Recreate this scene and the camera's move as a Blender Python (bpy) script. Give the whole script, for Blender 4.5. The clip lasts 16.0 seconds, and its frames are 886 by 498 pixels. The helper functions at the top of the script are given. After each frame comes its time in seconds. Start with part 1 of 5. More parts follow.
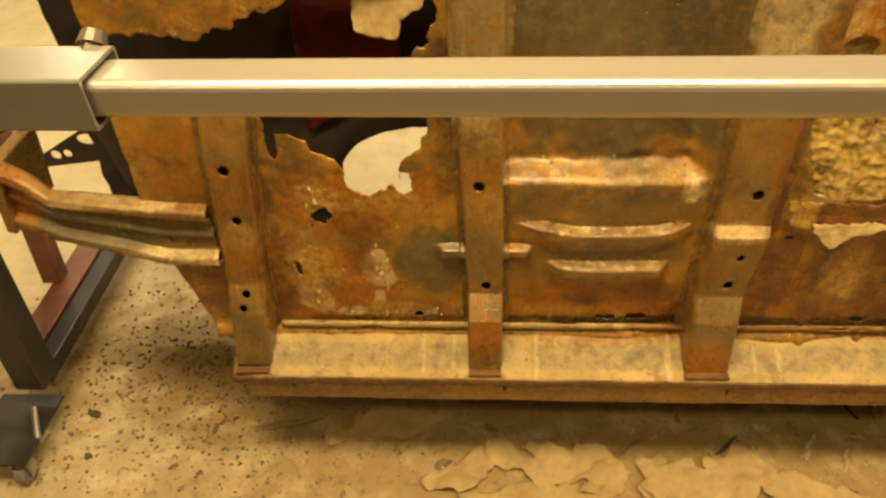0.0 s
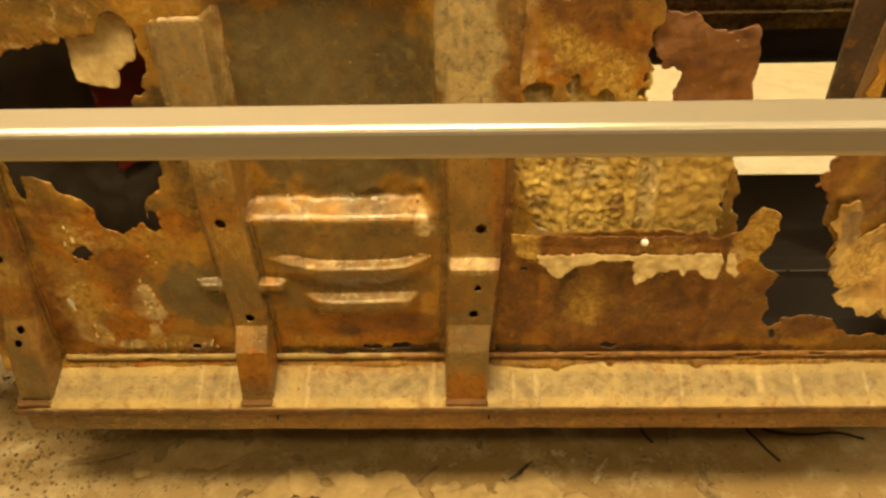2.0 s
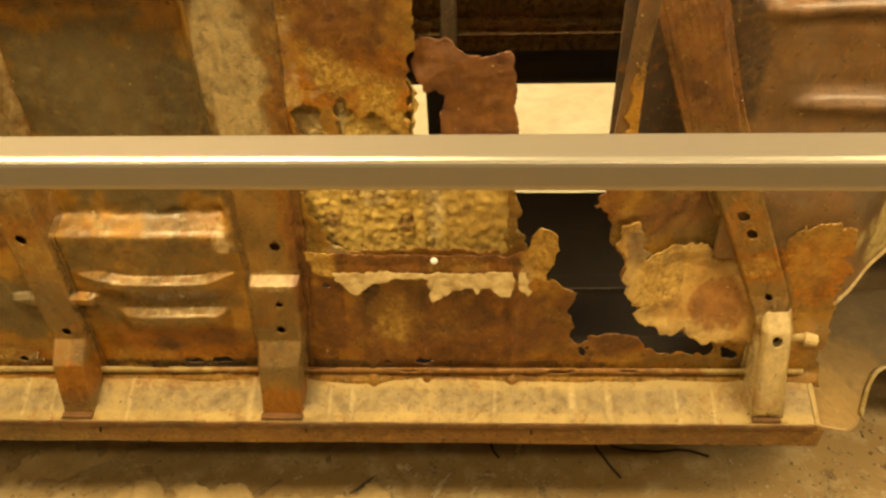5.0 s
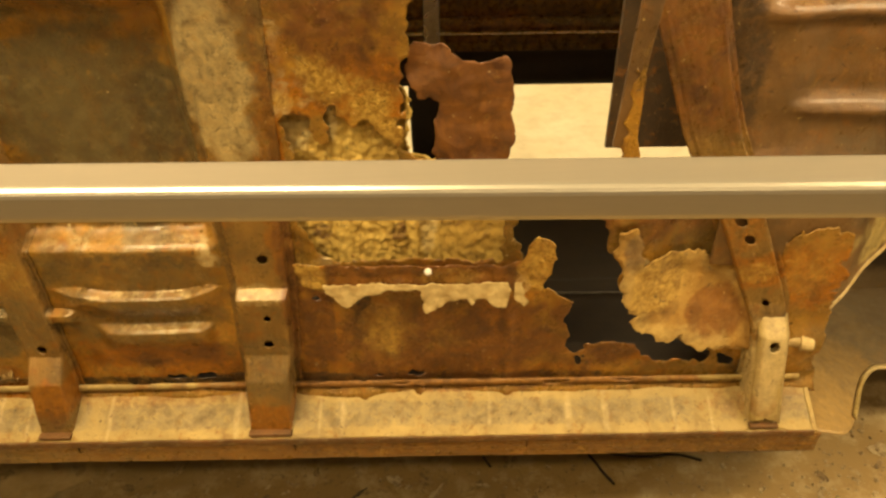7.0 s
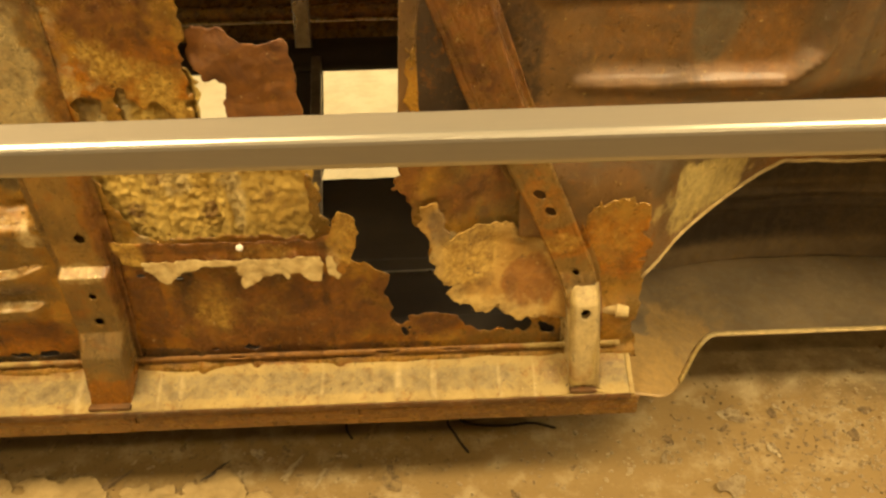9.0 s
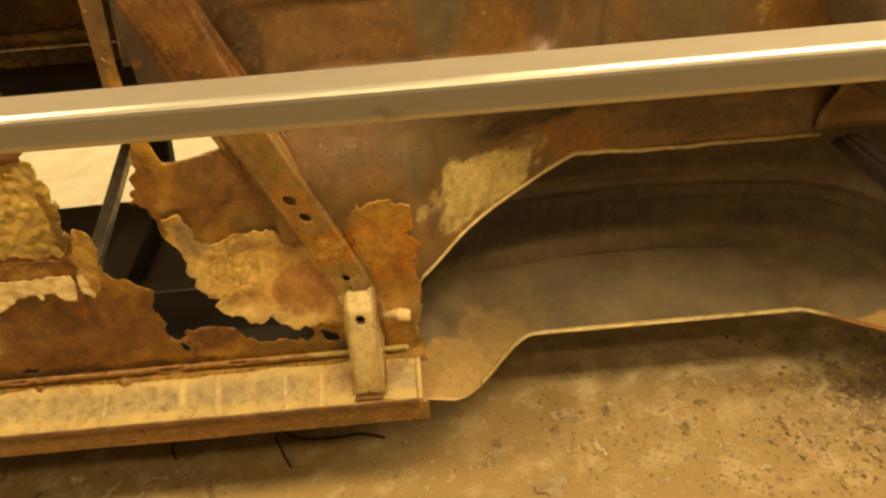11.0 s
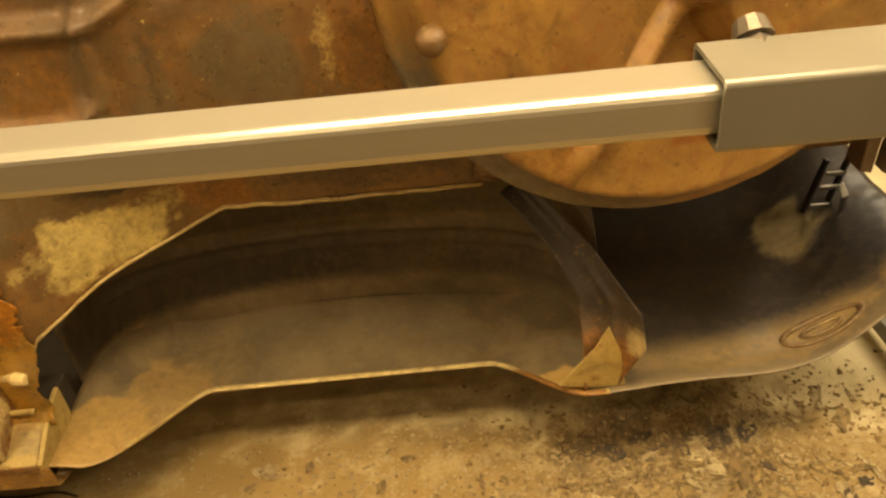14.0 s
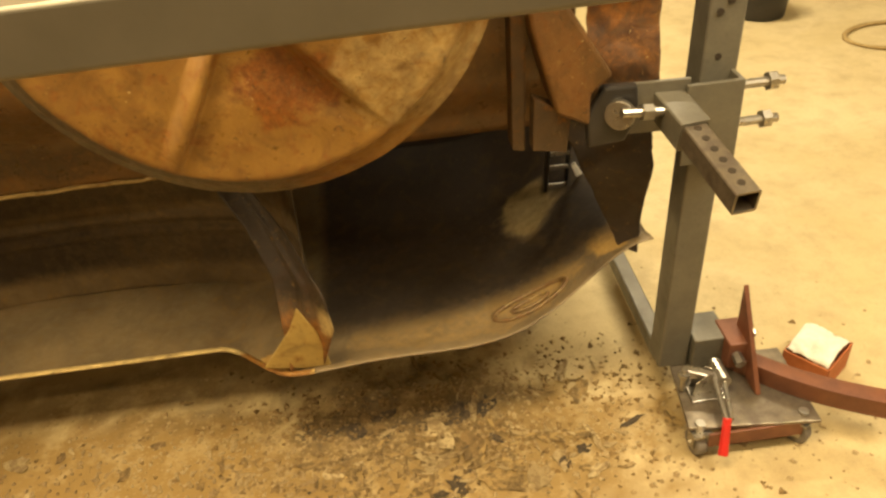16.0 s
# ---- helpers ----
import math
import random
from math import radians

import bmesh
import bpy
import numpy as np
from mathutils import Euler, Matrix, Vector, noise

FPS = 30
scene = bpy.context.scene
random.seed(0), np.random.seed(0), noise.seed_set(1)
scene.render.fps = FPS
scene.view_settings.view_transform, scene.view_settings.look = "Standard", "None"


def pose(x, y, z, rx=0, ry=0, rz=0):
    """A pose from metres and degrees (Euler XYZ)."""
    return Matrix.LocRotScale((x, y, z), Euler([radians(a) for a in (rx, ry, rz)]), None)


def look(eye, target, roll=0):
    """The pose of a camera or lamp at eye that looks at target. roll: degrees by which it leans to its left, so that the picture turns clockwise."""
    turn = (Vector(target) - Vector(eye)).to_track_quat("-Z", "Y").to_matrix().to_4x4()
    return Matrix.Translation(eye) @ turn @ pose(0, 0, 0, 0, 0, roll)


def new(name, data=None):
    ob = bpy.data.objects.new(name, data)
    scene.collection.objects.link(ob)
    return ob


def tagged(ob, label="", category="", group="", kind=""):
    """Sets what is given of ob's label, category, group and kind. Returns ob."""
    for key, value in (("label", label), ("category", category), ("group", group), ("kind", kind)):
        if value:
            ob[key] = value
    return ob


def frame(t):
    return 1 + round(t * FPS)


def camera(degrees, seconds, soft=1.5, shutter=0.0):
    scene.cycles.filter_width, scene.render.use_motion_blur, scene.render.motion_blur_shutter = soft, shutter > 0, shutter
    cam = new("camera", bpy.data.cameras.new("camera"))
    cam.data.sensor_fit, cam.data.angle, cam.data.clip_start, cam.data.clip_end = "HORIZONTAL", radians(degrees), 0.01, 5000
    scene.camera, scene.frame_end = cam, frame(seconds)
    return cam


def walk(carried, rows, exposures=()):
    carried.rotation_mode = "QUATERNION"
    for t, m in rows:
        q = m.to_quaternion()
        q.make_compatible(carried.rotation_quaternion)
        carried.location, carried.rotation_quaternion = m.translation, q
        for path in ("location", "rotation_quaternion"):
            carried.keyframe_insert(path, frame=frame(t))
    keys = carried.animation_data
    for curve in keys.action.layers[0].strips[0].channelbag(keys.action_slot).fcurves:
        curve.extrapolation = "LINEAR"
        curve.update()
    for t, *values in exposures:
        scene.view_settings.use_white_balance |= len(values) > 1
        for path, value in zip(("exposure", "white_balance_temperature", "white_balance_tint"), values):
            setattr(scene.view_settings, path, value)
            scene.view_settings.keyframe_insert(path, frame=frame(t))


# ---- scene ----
cam = camera(61.45, 16.0, soft=2.5)
PATH = [
    (0, (0.0706, 0.0499, 1.5879), (-0.0281, 1.5815, 0.3055), -2.04),
    (0.5, (0.2375, 0.0405, 1.6002), (0.1236, 1.5748, 0.3224), -1.50),
    (1, (0.3767, 0.0228, 1.6046), (0.2636, 1.5803, 0.3550), -1.14),
    (1.5, (0.4746, 0.0158, 1.6154), (0.3922, 1.5932, 0.3885), -1.05),
    (2, (0.5371, -0.0088, 1.6203), (0.4873, 1.5889, 0.4184), -1.59),
    (2.5, (0.6255, -0.0054, 1.6173), (0.6228, 1.5943, 0.4168), -1.56),
    (3, (0.7658, -0.0071, 1.6218), (0.7742, 1.5985, 0.4293), -1.26),
    (3.5, (0.8418, -0.0089, 1.6343), (0.8421, 1.6015, 0.4483), -1.33),
    (4, (0.9459, -0.0168, 1.6376), (0.8922, 1.5989, 0.4600), -2.17),
    (6.5, (0.9659, 0.0025, 1.6425), (0.8947, 1.6133, 0.4591), -1.29),
    (7, (0.9181, 0.0352, 1.6379), (0.9231, 1.6436, 0.4492), -0.79),
    (7.5, (0.9058, 0.0604, 1.6254), (0.9827, 1.6610, 0.4287), -0.66),
    (8, (0.9613, 0.0569, 1.6308), (1.0742, 1.6425, 0.4171), -0.80),
    (8.5, (1.1060, 0.0208, 1.6398), (1.1701, 1.6094, 0.4264), -1.75),
    (9, (1.2786, -0.0445, 1.6458), (1.3061, 1.5485, 0.4368), -1.43),
    (9.5, (1.4161, -0.0922, 1.6421), (1.3927, 1.5301, 0.4726), -3.03),
    (10, (1.5305, -0.0659, 1.6310), (1.5485, 1.5554, 0.4600), -4.20),
    (10.2, (1.5779, -0.0535, 1.6232), (1.6361, 1.5634, 0.4475), -4.18),
    (12.3, (2.1944, -0.0619, 1.5808), (2.1373, 1.5507, 0.3991), -4.20),
    (12.5, (2.2791, -0.0781, 1.5904), (2.2102, 1.5372, 0.4132), -4.16),
    (13, (2.3823, -0.0937, 1.5941), (2.3038, 1.5562, 0.4664), -4.85),
    (13.5, (2.4663, -0.0540, 1.5931), (2.4071, 1.5920, 0.4586), -5.76),
    (14, (2.6191, 0.0119, 1.5812), (2.6151, 1.6454, 0.4271), -5.54),
    (14.5, (2.7786, 0.0134, 1.5526), (2.8005, 1.6372, 0.3852), -6.91),
    (15, (2.9800, -0.0326, 1.5475), (2.9918, 1.5861, 0.3729), -8.18),
    (15.5, (3.1586, -0.0771, 1.5399), (3.1927, 1.5422, 0.3665), -7.38),
    (16, (3.2477, -0.0865, 1.5376), (3.2997, 1.5331, 0.3654), -6.35),
]
walk(cam, [(t, look(eye, target, roll)) for t, eye, target, roll in PATH])

# ---- world, lamps, exposure ----
world = bpy.data.worlds.new("workshop_air")
scene.world = world
world.use_nodes = True
world.node_tree.nodes["Background"].inputs[0].default_value = (1.0, 0.74, 0.42, 1)
world.node_tree.nodes["Background"].inputs[1].default_value = 0.15
LAMP = (1.0, 0.745, 0.40)
COOLER = (1.0, 0.84, 0.57)


def lamp(name, x, y, z, sx, sy, watts, tint=LAMP):
    data = bpy.data.lights.new(name, "AREA")
    data.shape, data.size, data.size_y, data.energy, data.color = "RECTANGLE", sx, sy, watts, tint
    ob = new(name, data)
    ob.matrix_world = pose(x, y, z)
    return ob


for lx in (-0.1, 2.8, 4.9):
    lamp("strip_and_fill_light", lx, 0.45, 2.86, 1.25, 0.5, 88 if lx < 2 else 74 if lx < 4 else 84, LAMP if lx < 4 else COOLER)
# Unseen fill row behind the eye, added to lighten the shaded parts.
for lx in (-0.8, 1.6, 4.0):
    lamp("strip_and_fill_light", lx, -0.65, 2.86, 1.25, 0.28, 18 if lx < 3 else 36)
for lx in (-1.6, 1.3, 4.4):
    lamp("strip_and_fill_light", lx, 3.7, 2.86, 1.25, 0.28, 96, COOLER)

# ---- materials ----


def nodes_of(name):
    m = bpy.data.materials.new(name)
    m.use_nodes = True
    nt = m.node_tree
    return m, nt, nt.nodes["Principled BSDF"]


def tex_noise(nt, scale, detail=6, rough=0.6, coord="Object", dist=0.0):
    tc = nt.nodes.new("ShaderNodeTexCoord")
    n = nt.nodes.new("ShaderNodeTexNoise")
    n.inputs["Scale"].default_value, n.inputs["Detail"].default_value = scale, detail
    n.inputs["Roughness"].default_value, n.inputs["Distortion"].default_value = rough, dist
    nt.links.new(tc.outputs[coord], n.inputs["Vector"])
    return n.outputs["Fac"]


def ramp(nt, fac, lo, hi, a=(0, 0, 0, 1), b=(1, 1, 1, 1)):
    r = nt.nodes.new("ShaderNodeValToRGB")
    r.color_ramp.elements[0].position, r.color_ramp.elements[1].position = lo, hi
    r.color_ramp.elements[0].color, r.color_ramp.elements[1].color = a, b
    nt.links.new(fac, r.inputs["Fac"])
    return r.outputs["Color"]


def mix(nt, fac, a, b, blend="MIX"):
    m = nt.nodes.new("ShaderNodeMix")
    m.data_type, m.blend_type = "RGBA", blend
    for v, s in ((fac, m.inputs[0]), (a, m.inputs[6]), (b, m.inputs[7])):
        if isinstance(v, (int, float)):
            s.default_value = v
        elif isinstance(v, tuple):
            s.default_value = (*v, 1)
        else:
            nt.links.new(v, s)
    return m.outputs[2]


def mul(nt, a, b):
    m = nt.nodes.new("ShaderNodeMath")
    m.operation = "MULTIPLY"
    for v, s in ((a, m.inputs[0]), (b, m.inputs[1])):
        if isinstance(v, (int, float)):
            s.default_value = v
        else:
            nt.links.new(v, s)
    return m.outputs[0]


def bump(nt, bsdf, fac, strength, dist):
    b = nt.nodes.new("ShaderNodeBump")
    b.inputs["Strength"].default_value, b.inputs["Distance"].default_value = strength, dist
    nt.links.new(fac, b.inputs["Height"])
    nt.links.new(b.outputs["Normal"], bsdf.inputs["Normal"])


def rust_steel(name, a, b, rust, pale=(0.62, 0.47, 0.20), grey=(0.155, 0.132, 0.088), dark=(0.035, 0.024, 0.014), rough=0.55, metal=0.15, grain=1.0, wear=1.0, streaks=0.0, oil=0.0, crisp=1.9, flaky=(0.22, 0.92)):
    """Weathered car steel: two browns in patches, with rust, pale dust and painted highlights, grey primer, dirt and
    painted shade by the mesh's tone.
    """
    m, nt, p = nodes_of(name)
    big, mid, fine = tex_noise(nt, 7, 5, 0.6, dist=0.6), tex_noise(nt, 34, 8, 0.7), tex_noise(nt, 210, 6, 0.75)
    col = mix(nt, ramp(nt, big, 0.38, 0.62), a, b)
    at = nt.nodes.new("ShaderNodeAttribute")
    at.attribute_name = "tone"
    sep = nt.nodes.new("ShaderNodeSeparateColor")
    nt.links.new(at.outputs["Color"], sep.inputs[0])
    sharp = tex_noise(nt, 48, 9, 0.72, dist=0.5)

    def mask(tone, lo=0.40, hi=0.58):
        half = nt.nodes.new("ShaderNodeMath")
        half.operation = "SUBTRACT"
        nt.links.new(mul(nt, sharp, crisp), half.inputs[0])
        half.inputs[1].default_value = crisp / 2
        add = nt.nodes.new("ShaderNodeMath")
        nt.links.new(tone, add.inputs[0])
        nt.links.new(half.outputs[0], add.inputs[1])
        return ramp(nt, add.outputs[0], lo, hi)

    rusty = mix(nt, ramp(nt, tex_noise(nt, 70, 9, 0.75, dist=0.7), 0.36, 0.66), rust, tuple(c * (0.42 if crisp > 1 else 0.75) for c in rust))
    col = mix(nt, mask(sep.outputs[0], 0.30, 0.80), col, rusty)
    col = mix(nt, mul(nt, 0.75 * wear, ramp(nt, mid, 0.54, 0.66)), col, rusty)
    col = mix(nt, mask(sep.outputs[2], 0.15, 0.95), col, mix(nt, ramp(nt, mid, 0.35, 0.65), grey, tuple(c * 0.6 for c in grey)))
    col = mix(nt, mask(sep.outputs[1], *flaky), col, mix(nt, ramp(nt, mid, 0.35, 0.65), pale, tuple(c * 0.62 for c in pale)))
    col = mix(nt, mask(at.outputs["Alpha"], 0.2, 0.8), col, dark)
    col = mix(nt, mul(nt, 0.5, ramp(nt, fine, 0.55, 0.75)), col, mix(nt, 0.5, col, (0.05, 0.03, 0.015)))
    at2 = nt.nodes.new("ShaderNodeAttribute")
    at2.attribute_name = "tone_two"
    sep2 = nt.nodes.new("ShaderNodeSeparateColor")
    nt.links.new(at2.outputs["Color"], sep2.inputs[0])
    patch = tex_noise(nt, 17, 7, 0.65, dist=0.9)
    umber = mix(nt, ramp(nt, patch, 0.36, 0.64), (0.085, 0.033, 0.011), (0.235, 0.094, 0.016))
    col = mix(nt, mask(sep2.outputs[0], 0.12, 0.88), col, umber)
    crust = mix(nt, ramp(nt, tex_noise(nt, 90, 6, 0.7, dist=0.6), 0.40, 0.60), (0.27, 0.145, 0.018), (0.62, 0.41, 0.085))
    col = mix(nt, mask(sep2.outputs[1], 0.15, 0.95), col, crust)
    blotch = tex_noise(nt, 13, 5, 0.6, dist=1.1)
    col = mix(nt, mul(nt, 0.55 * wear, ramp(nt, blotch, 0.54, 0.66)), col, mix(nt, 0.6, col, (0.07, 0.034, 0.013)))
    pit, speck = tex_noise(nt, 85, 4, 0.6, dist=0.8), tex_noise(nt, 130, 3, 0.55)
    streak = nt.nodes.new("ShaderNodeTexNoise")
    smap, stc = nt.nodes.new("ShaderNodeMapping"), nt.nodes.new("ShaderNodeTexCoord")
    smap.inputs["Scale"].default_value = (24, 24, 10)
    nt.links.new(stc.outputs["Object"], smap.inputs["Vector"])
    nt.links.new(smap.outputs["Vector"], streak.inputs["Vector"])
    streak.inputs["Scale"].default_value, streak.inputs["Detail"].default_value, streak.inputs["Distortion"].default_value = 1.0, 7, 0.8
    col = mix(nt, mul(nt, streaks, ramp(nt, streak.outputs["Fac"], 0.50, 0.68)), col, mix(nt, 0.65, col, tuple(c * 0.3 for c in rust)))
    col = mix(nt, mul(nt, 0.75 * wear, ramp(nt, pit, 0.63, 0.71)), col, dark)
    col = mix(nt, mul(nt, 0.8 * wear, ramp(nt, speck, 0.70, 0.76)), col, pale)
    nt.links.new(col, p.inputs["Base Color"])
    nt.links.new(ramp(nt, mid, 0.3, 0.7, (rough - 0.14,) * 3 + (1,), (rough + 0.22,) * 3 + (1,)), p.inputs["Roughness"])
    p.inputs["Metallic"].default_value = metal
    both = nt.nodes.new("ShaderNodeMath")
    nt.links.new(mid, both.inputs[0])
    nt.links.new(mul(nt, fine, 0.7), both.inputs[1])
    bump(nt, p, both.outputs[0], 0.6, 0.0045 * grain)
    p.inputs["Coat Weight"].default_value, p.inputs["Coat Roughness"].default_value = oil, 0.22
    return m


def chip(name, a, b, c):
    """A matt crumb whose tint differs from piece to piece."""
    m, nt, p = nodes_of(name)
    info = nt.nodes.new("ShaderNodeObjectInfo")
    col = mix(nt, ramp(nt, info.outputs["Random"], 0.2, 0.8), a, b)
    col = mix(nt, ramp(nt, tex_noise(nt, 2.2, 5, 0.7), 0.42, 0.62), col, c)
    nt.links.new(col, p.inputs["Base Color"])
    p.inputs["Roughness"].default_value = 0.85
    bump(nt, p, tex_noise(nt, 9, 5, 0.7), 0.5, 0.08)
    return m


def plain(name, a, b, rough=0.5, metal=0.0, scale=18, relief=0.001, fine=160):
    m, nt, p = nodes_of(name)
    n1, n2 = tex_noise(nt, scale, 6, 0.65), tex_noise(nt, fine, 5, 0.7)
    col = mix(nt, ramp(nt, n1, 0.35, 0.65), a, b)
    col = mix(nt, mul(nt, 0.35, ramp(nt, n2, 0.5, 0.75)), col, tuple(c * 0.45 for c in a))
    nt.links.new(col, p.inputs["Base Color"])
    nt.links.new(ramp(nt, n1, 0.3, 0.7, (max(rough - 0.1, 0.05),) * 3 + (1,), (min(rough + 0.15, 1),) * 3 + (1,)), p.inputs["Roughness"])
    p.inputs["Metallic"].default_value = metal
    bump(nt, p, n2, 0.4, relief)
    return m


M_PAN = rust_steel("rusted_floor_steel", (0.44, 0.232, 0.026), (0.18, 0.105, 0.020), (0.50, 0.195, 0.010), pale=(0.78, 0.61, 0.28), grey=(0.185, 0.145, 0.058), flaky=(0.32, 0.66), rough=0.27, metal=0.38, streaks=0.45, oil=0.50)
M_REAR = rust_steel("brown_primed_steel", (0.205, 0.110, 0.034), (0.115, 0.068, 0.025), (0.30, 0.13, 0.02), pale=(0.70, 0.55, 0.19), grey=(0.14, 0.112, 0.06), rough=0.34, metal=0.28, streaks=0.4, oil=0.35)
M_RIB = rust_steel("brown_rib_steel", (0.30, 0.170, 0.036), (0.165, 0.100, 0.025), (0.40, 0.160, 0.013), pale=(0.72, 0.56, 0.24), grey=(0.175, 0.14, 0.06), rough=0.29, metal=0.35, streaks=0.35, oil=0.40)
M_ROCKER = rust_steel("dusty_rocker_steel", (0.44, 0.315, 0.098), (0.33, 0.234, 0.072), (0.34, 0.16, 0.03), grey=(0.225, 0.18, 0.088), rough=0.4, metal=0.2)
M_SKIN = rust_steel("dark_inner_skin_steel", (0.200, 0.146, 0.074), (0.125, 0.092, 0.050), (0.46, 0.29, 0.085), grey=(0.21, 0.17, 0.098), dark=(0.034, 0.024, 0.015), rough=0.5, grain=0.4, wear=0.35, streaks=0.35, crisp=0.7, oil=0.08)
M_FELT = rust_steel("ochre_matted_underlay", (0.36, 0.195, 0.034), (0.44, 0.265, 0.055), (0.27, 0.115, 0.014), pale=(0.70, 0.50, 0.155), rough=0.8, metal=0.0, grain=2.0, streaks=0.5, crisp=1.0)
M_WELL = rust_steel("orange_well_steel", (0.36, 0.200, 0.044), (0.225, 0.115, 0.026), (0.30, 0.105, 0.014), rough=0.36, metal=0.25, grain=0.8, streaks=0.3, oil=0.30)
# Brown steel darkened for parts in shade, the shade included in its colour.
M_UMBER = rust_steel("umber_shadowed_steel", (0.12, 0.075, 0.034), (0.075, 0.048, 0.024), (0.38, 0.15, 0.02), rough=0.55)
M_SILL = rust_steel("red_brown_sill_steel", (0.20, 0.095, 0.026), (0.11, 0.058, 0.018), (0.27, 0.105, 0.016), rough=0.42, metal=0.25, streaks=0.5, oil=0.08)
M_DARK = plain("black_matt_steel", (0.034, 0.027, 0.019), (0.05, 0.038, 0.026), 0.8, 0.0)
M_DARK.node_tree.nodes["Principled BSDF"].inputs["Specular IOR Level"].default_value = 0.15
M_RED = plain("dark_red_paint", (0.16, 0.008, 0.006), (0.09, 0.006, 0.005), 0.4)
M_INSUL = rust_steel("yellow_fibre_insulation", (0.64, 0.45, 0.10), (0.40, 0.25, 0.04), (0.26, 0.14, 0.03), pale=(0.68, 0.52, 0.2), rough=0.75, metal=0.0, grain=2.0)
M_PAPER = plain("pale_torn_backing", (0.58, 0.45, 0.19), (0.38, 0.26, 0.09), 0.8, 0, 34, 0.003)
M_POST = plain("grey_painted_steel", (0.15, 0.138, 0.105), (0.115, 0.105, 0.08), 0.42, 0.2, 12, 0.0004)
M_BLACKPOST = plain("black_painted_steel", (0.025, 0.023, 0.02), (0.04, 0.035, 0.03), 0.4, 0.2, 12, 0.0004)
M_REDOXIDE = plain("red_oxide_steel", (0.20, 0.075, 0.035), (0.14, 0.055, 0.03), 0.5, 0.1, 14, 0.0008)
M_ZINC = plain("worn_zinc_steel", (0.45, 0.42, 0.36), (0.30, 0.28, 0.24), 0.3, 0.9, 30, 0.0005)
M_BARE = plain("scuffed_bare_steel", (0.26, 0.22, 0.16), (0.15, 0.12, 0.09), 0.38, 0.7, 22, 0.0006)
M_REDGRIP = plain("red_vinyl_grip", (0.55, 0.02, 0.015), (0.45, 0.02, 0.012), 0.4)
M_RUBBER = plain("grey_castor_rubber", (0.19, 0.17, 0.14), (0.14, 0.12, 0.10), 0.6)
M_CARD = plain("orange_card", (0.50, 0.16, 0.05), (0.42, 0.13, 0.04), 0.7)
M_TISSUE = plain("white_paper", (0.80, 0.76, 0.66), (0.70, 0.66, 0.56), 0.9)
M_WALL = plain("cream_wall_paint", (0.70, 0.66, 0.56), (0.64, 0.60, 0.50), 0.8, 0, 3, 0.001)
M_DIM_WALL = plain("dark_unseen_wall", (0.13, 0.09, 0.05), (0.09, 0.065, 0.04), 0.7, 0, 5, 0.001)
M_KRAFT = plain("dusty_kraft_paper", (0.42, 0.30, 0.12), (0.31, 0.215, 0.08), 0.85, 0, 14, 0.002)
M_CEIL = plain("white_ceiling_paint", (0.76, 0.74, 0.68), (0.70, 0.68, 0.62), 0.85, 0, 3, 0.001)
M_FLAKE = chip("brown_scale", (0.42, 0.29, 0.11), (0.26, 0.17, 0.065), (0.15, 0.10, 0.04))
M_FLAKE_PALE = chip("pale_paint_chip", (0.56, 0.44, 0.23), (0.36, 0.27, 0.13), (0.26, 0.18, 0.08))
M_FLAKE_DARK = chip("black_undercoat_crumb", (0.085, 0.062, 0.036), (0.13, 0.092, 0.05), (0.05, 0.036, 0.02))


def tube_steel():
    """Polished grey telescopic tube with long scratches."""
    m, nt, p = nodes_of("brushed_tube_steel")
    tc = nt.nodes.new("ShaderNodeTexCoord")
    mp = nt.nodes.new("ShaderNodeMapping")
    mp.inputs["Scale"].default_value = (1.2, 60, 60)
    nt.links.new(tc.outputs["Object"], mp.inputs["Vector"])
    n = nt.nodes.new("ShaderNodeTexNoise")
    n.inputs["Scale"].default_value, n.inputs["Detail"].default_value = 6, 5
    nt.links.new(mp.outputs["Vector"], n.inputs["Vector"])
    blot = tex_noise(nt, 9, 5, 0.6)
    col = mix(nt, ramp(nt, n.outputs["Fac"], 0.3, 0.7), (0.55, 0.52, 0.42), (0.53, 0.50, 0.405))
    col = mix(nt, ramp(nt, blot, 0.70, 0.76), col, (0.26, 0.16, 0.07))
    nt.links.new(col, p.inputs["Base Color"])
    p.inputs["Metallic"].default_value = 0.72
    p.inputs["Roughness"].default_value = 0.34
    return m


def sleeve_paint():
    m, nt, p = nodes_of("grey_satin_sleeve_paint")
    n = tex_noise(nt, 9, 6, 0.6)
    f = tex_noise(nt, 240, 3, 0.6)
    col = mix(nt, ramp(nt, n, 0.35, 0.65), (0.235, 0.22, 0.175), (0.195, 0.183, 0.142))
    nt.links.new(col, p.inputs["Base Color"])
    p.inputs["Roughness"].default_value, p.inputs["Metallic"].default_value = 0.30, 0.25
    bump(nt, p, f, 0.12, 0.0004)
    return m


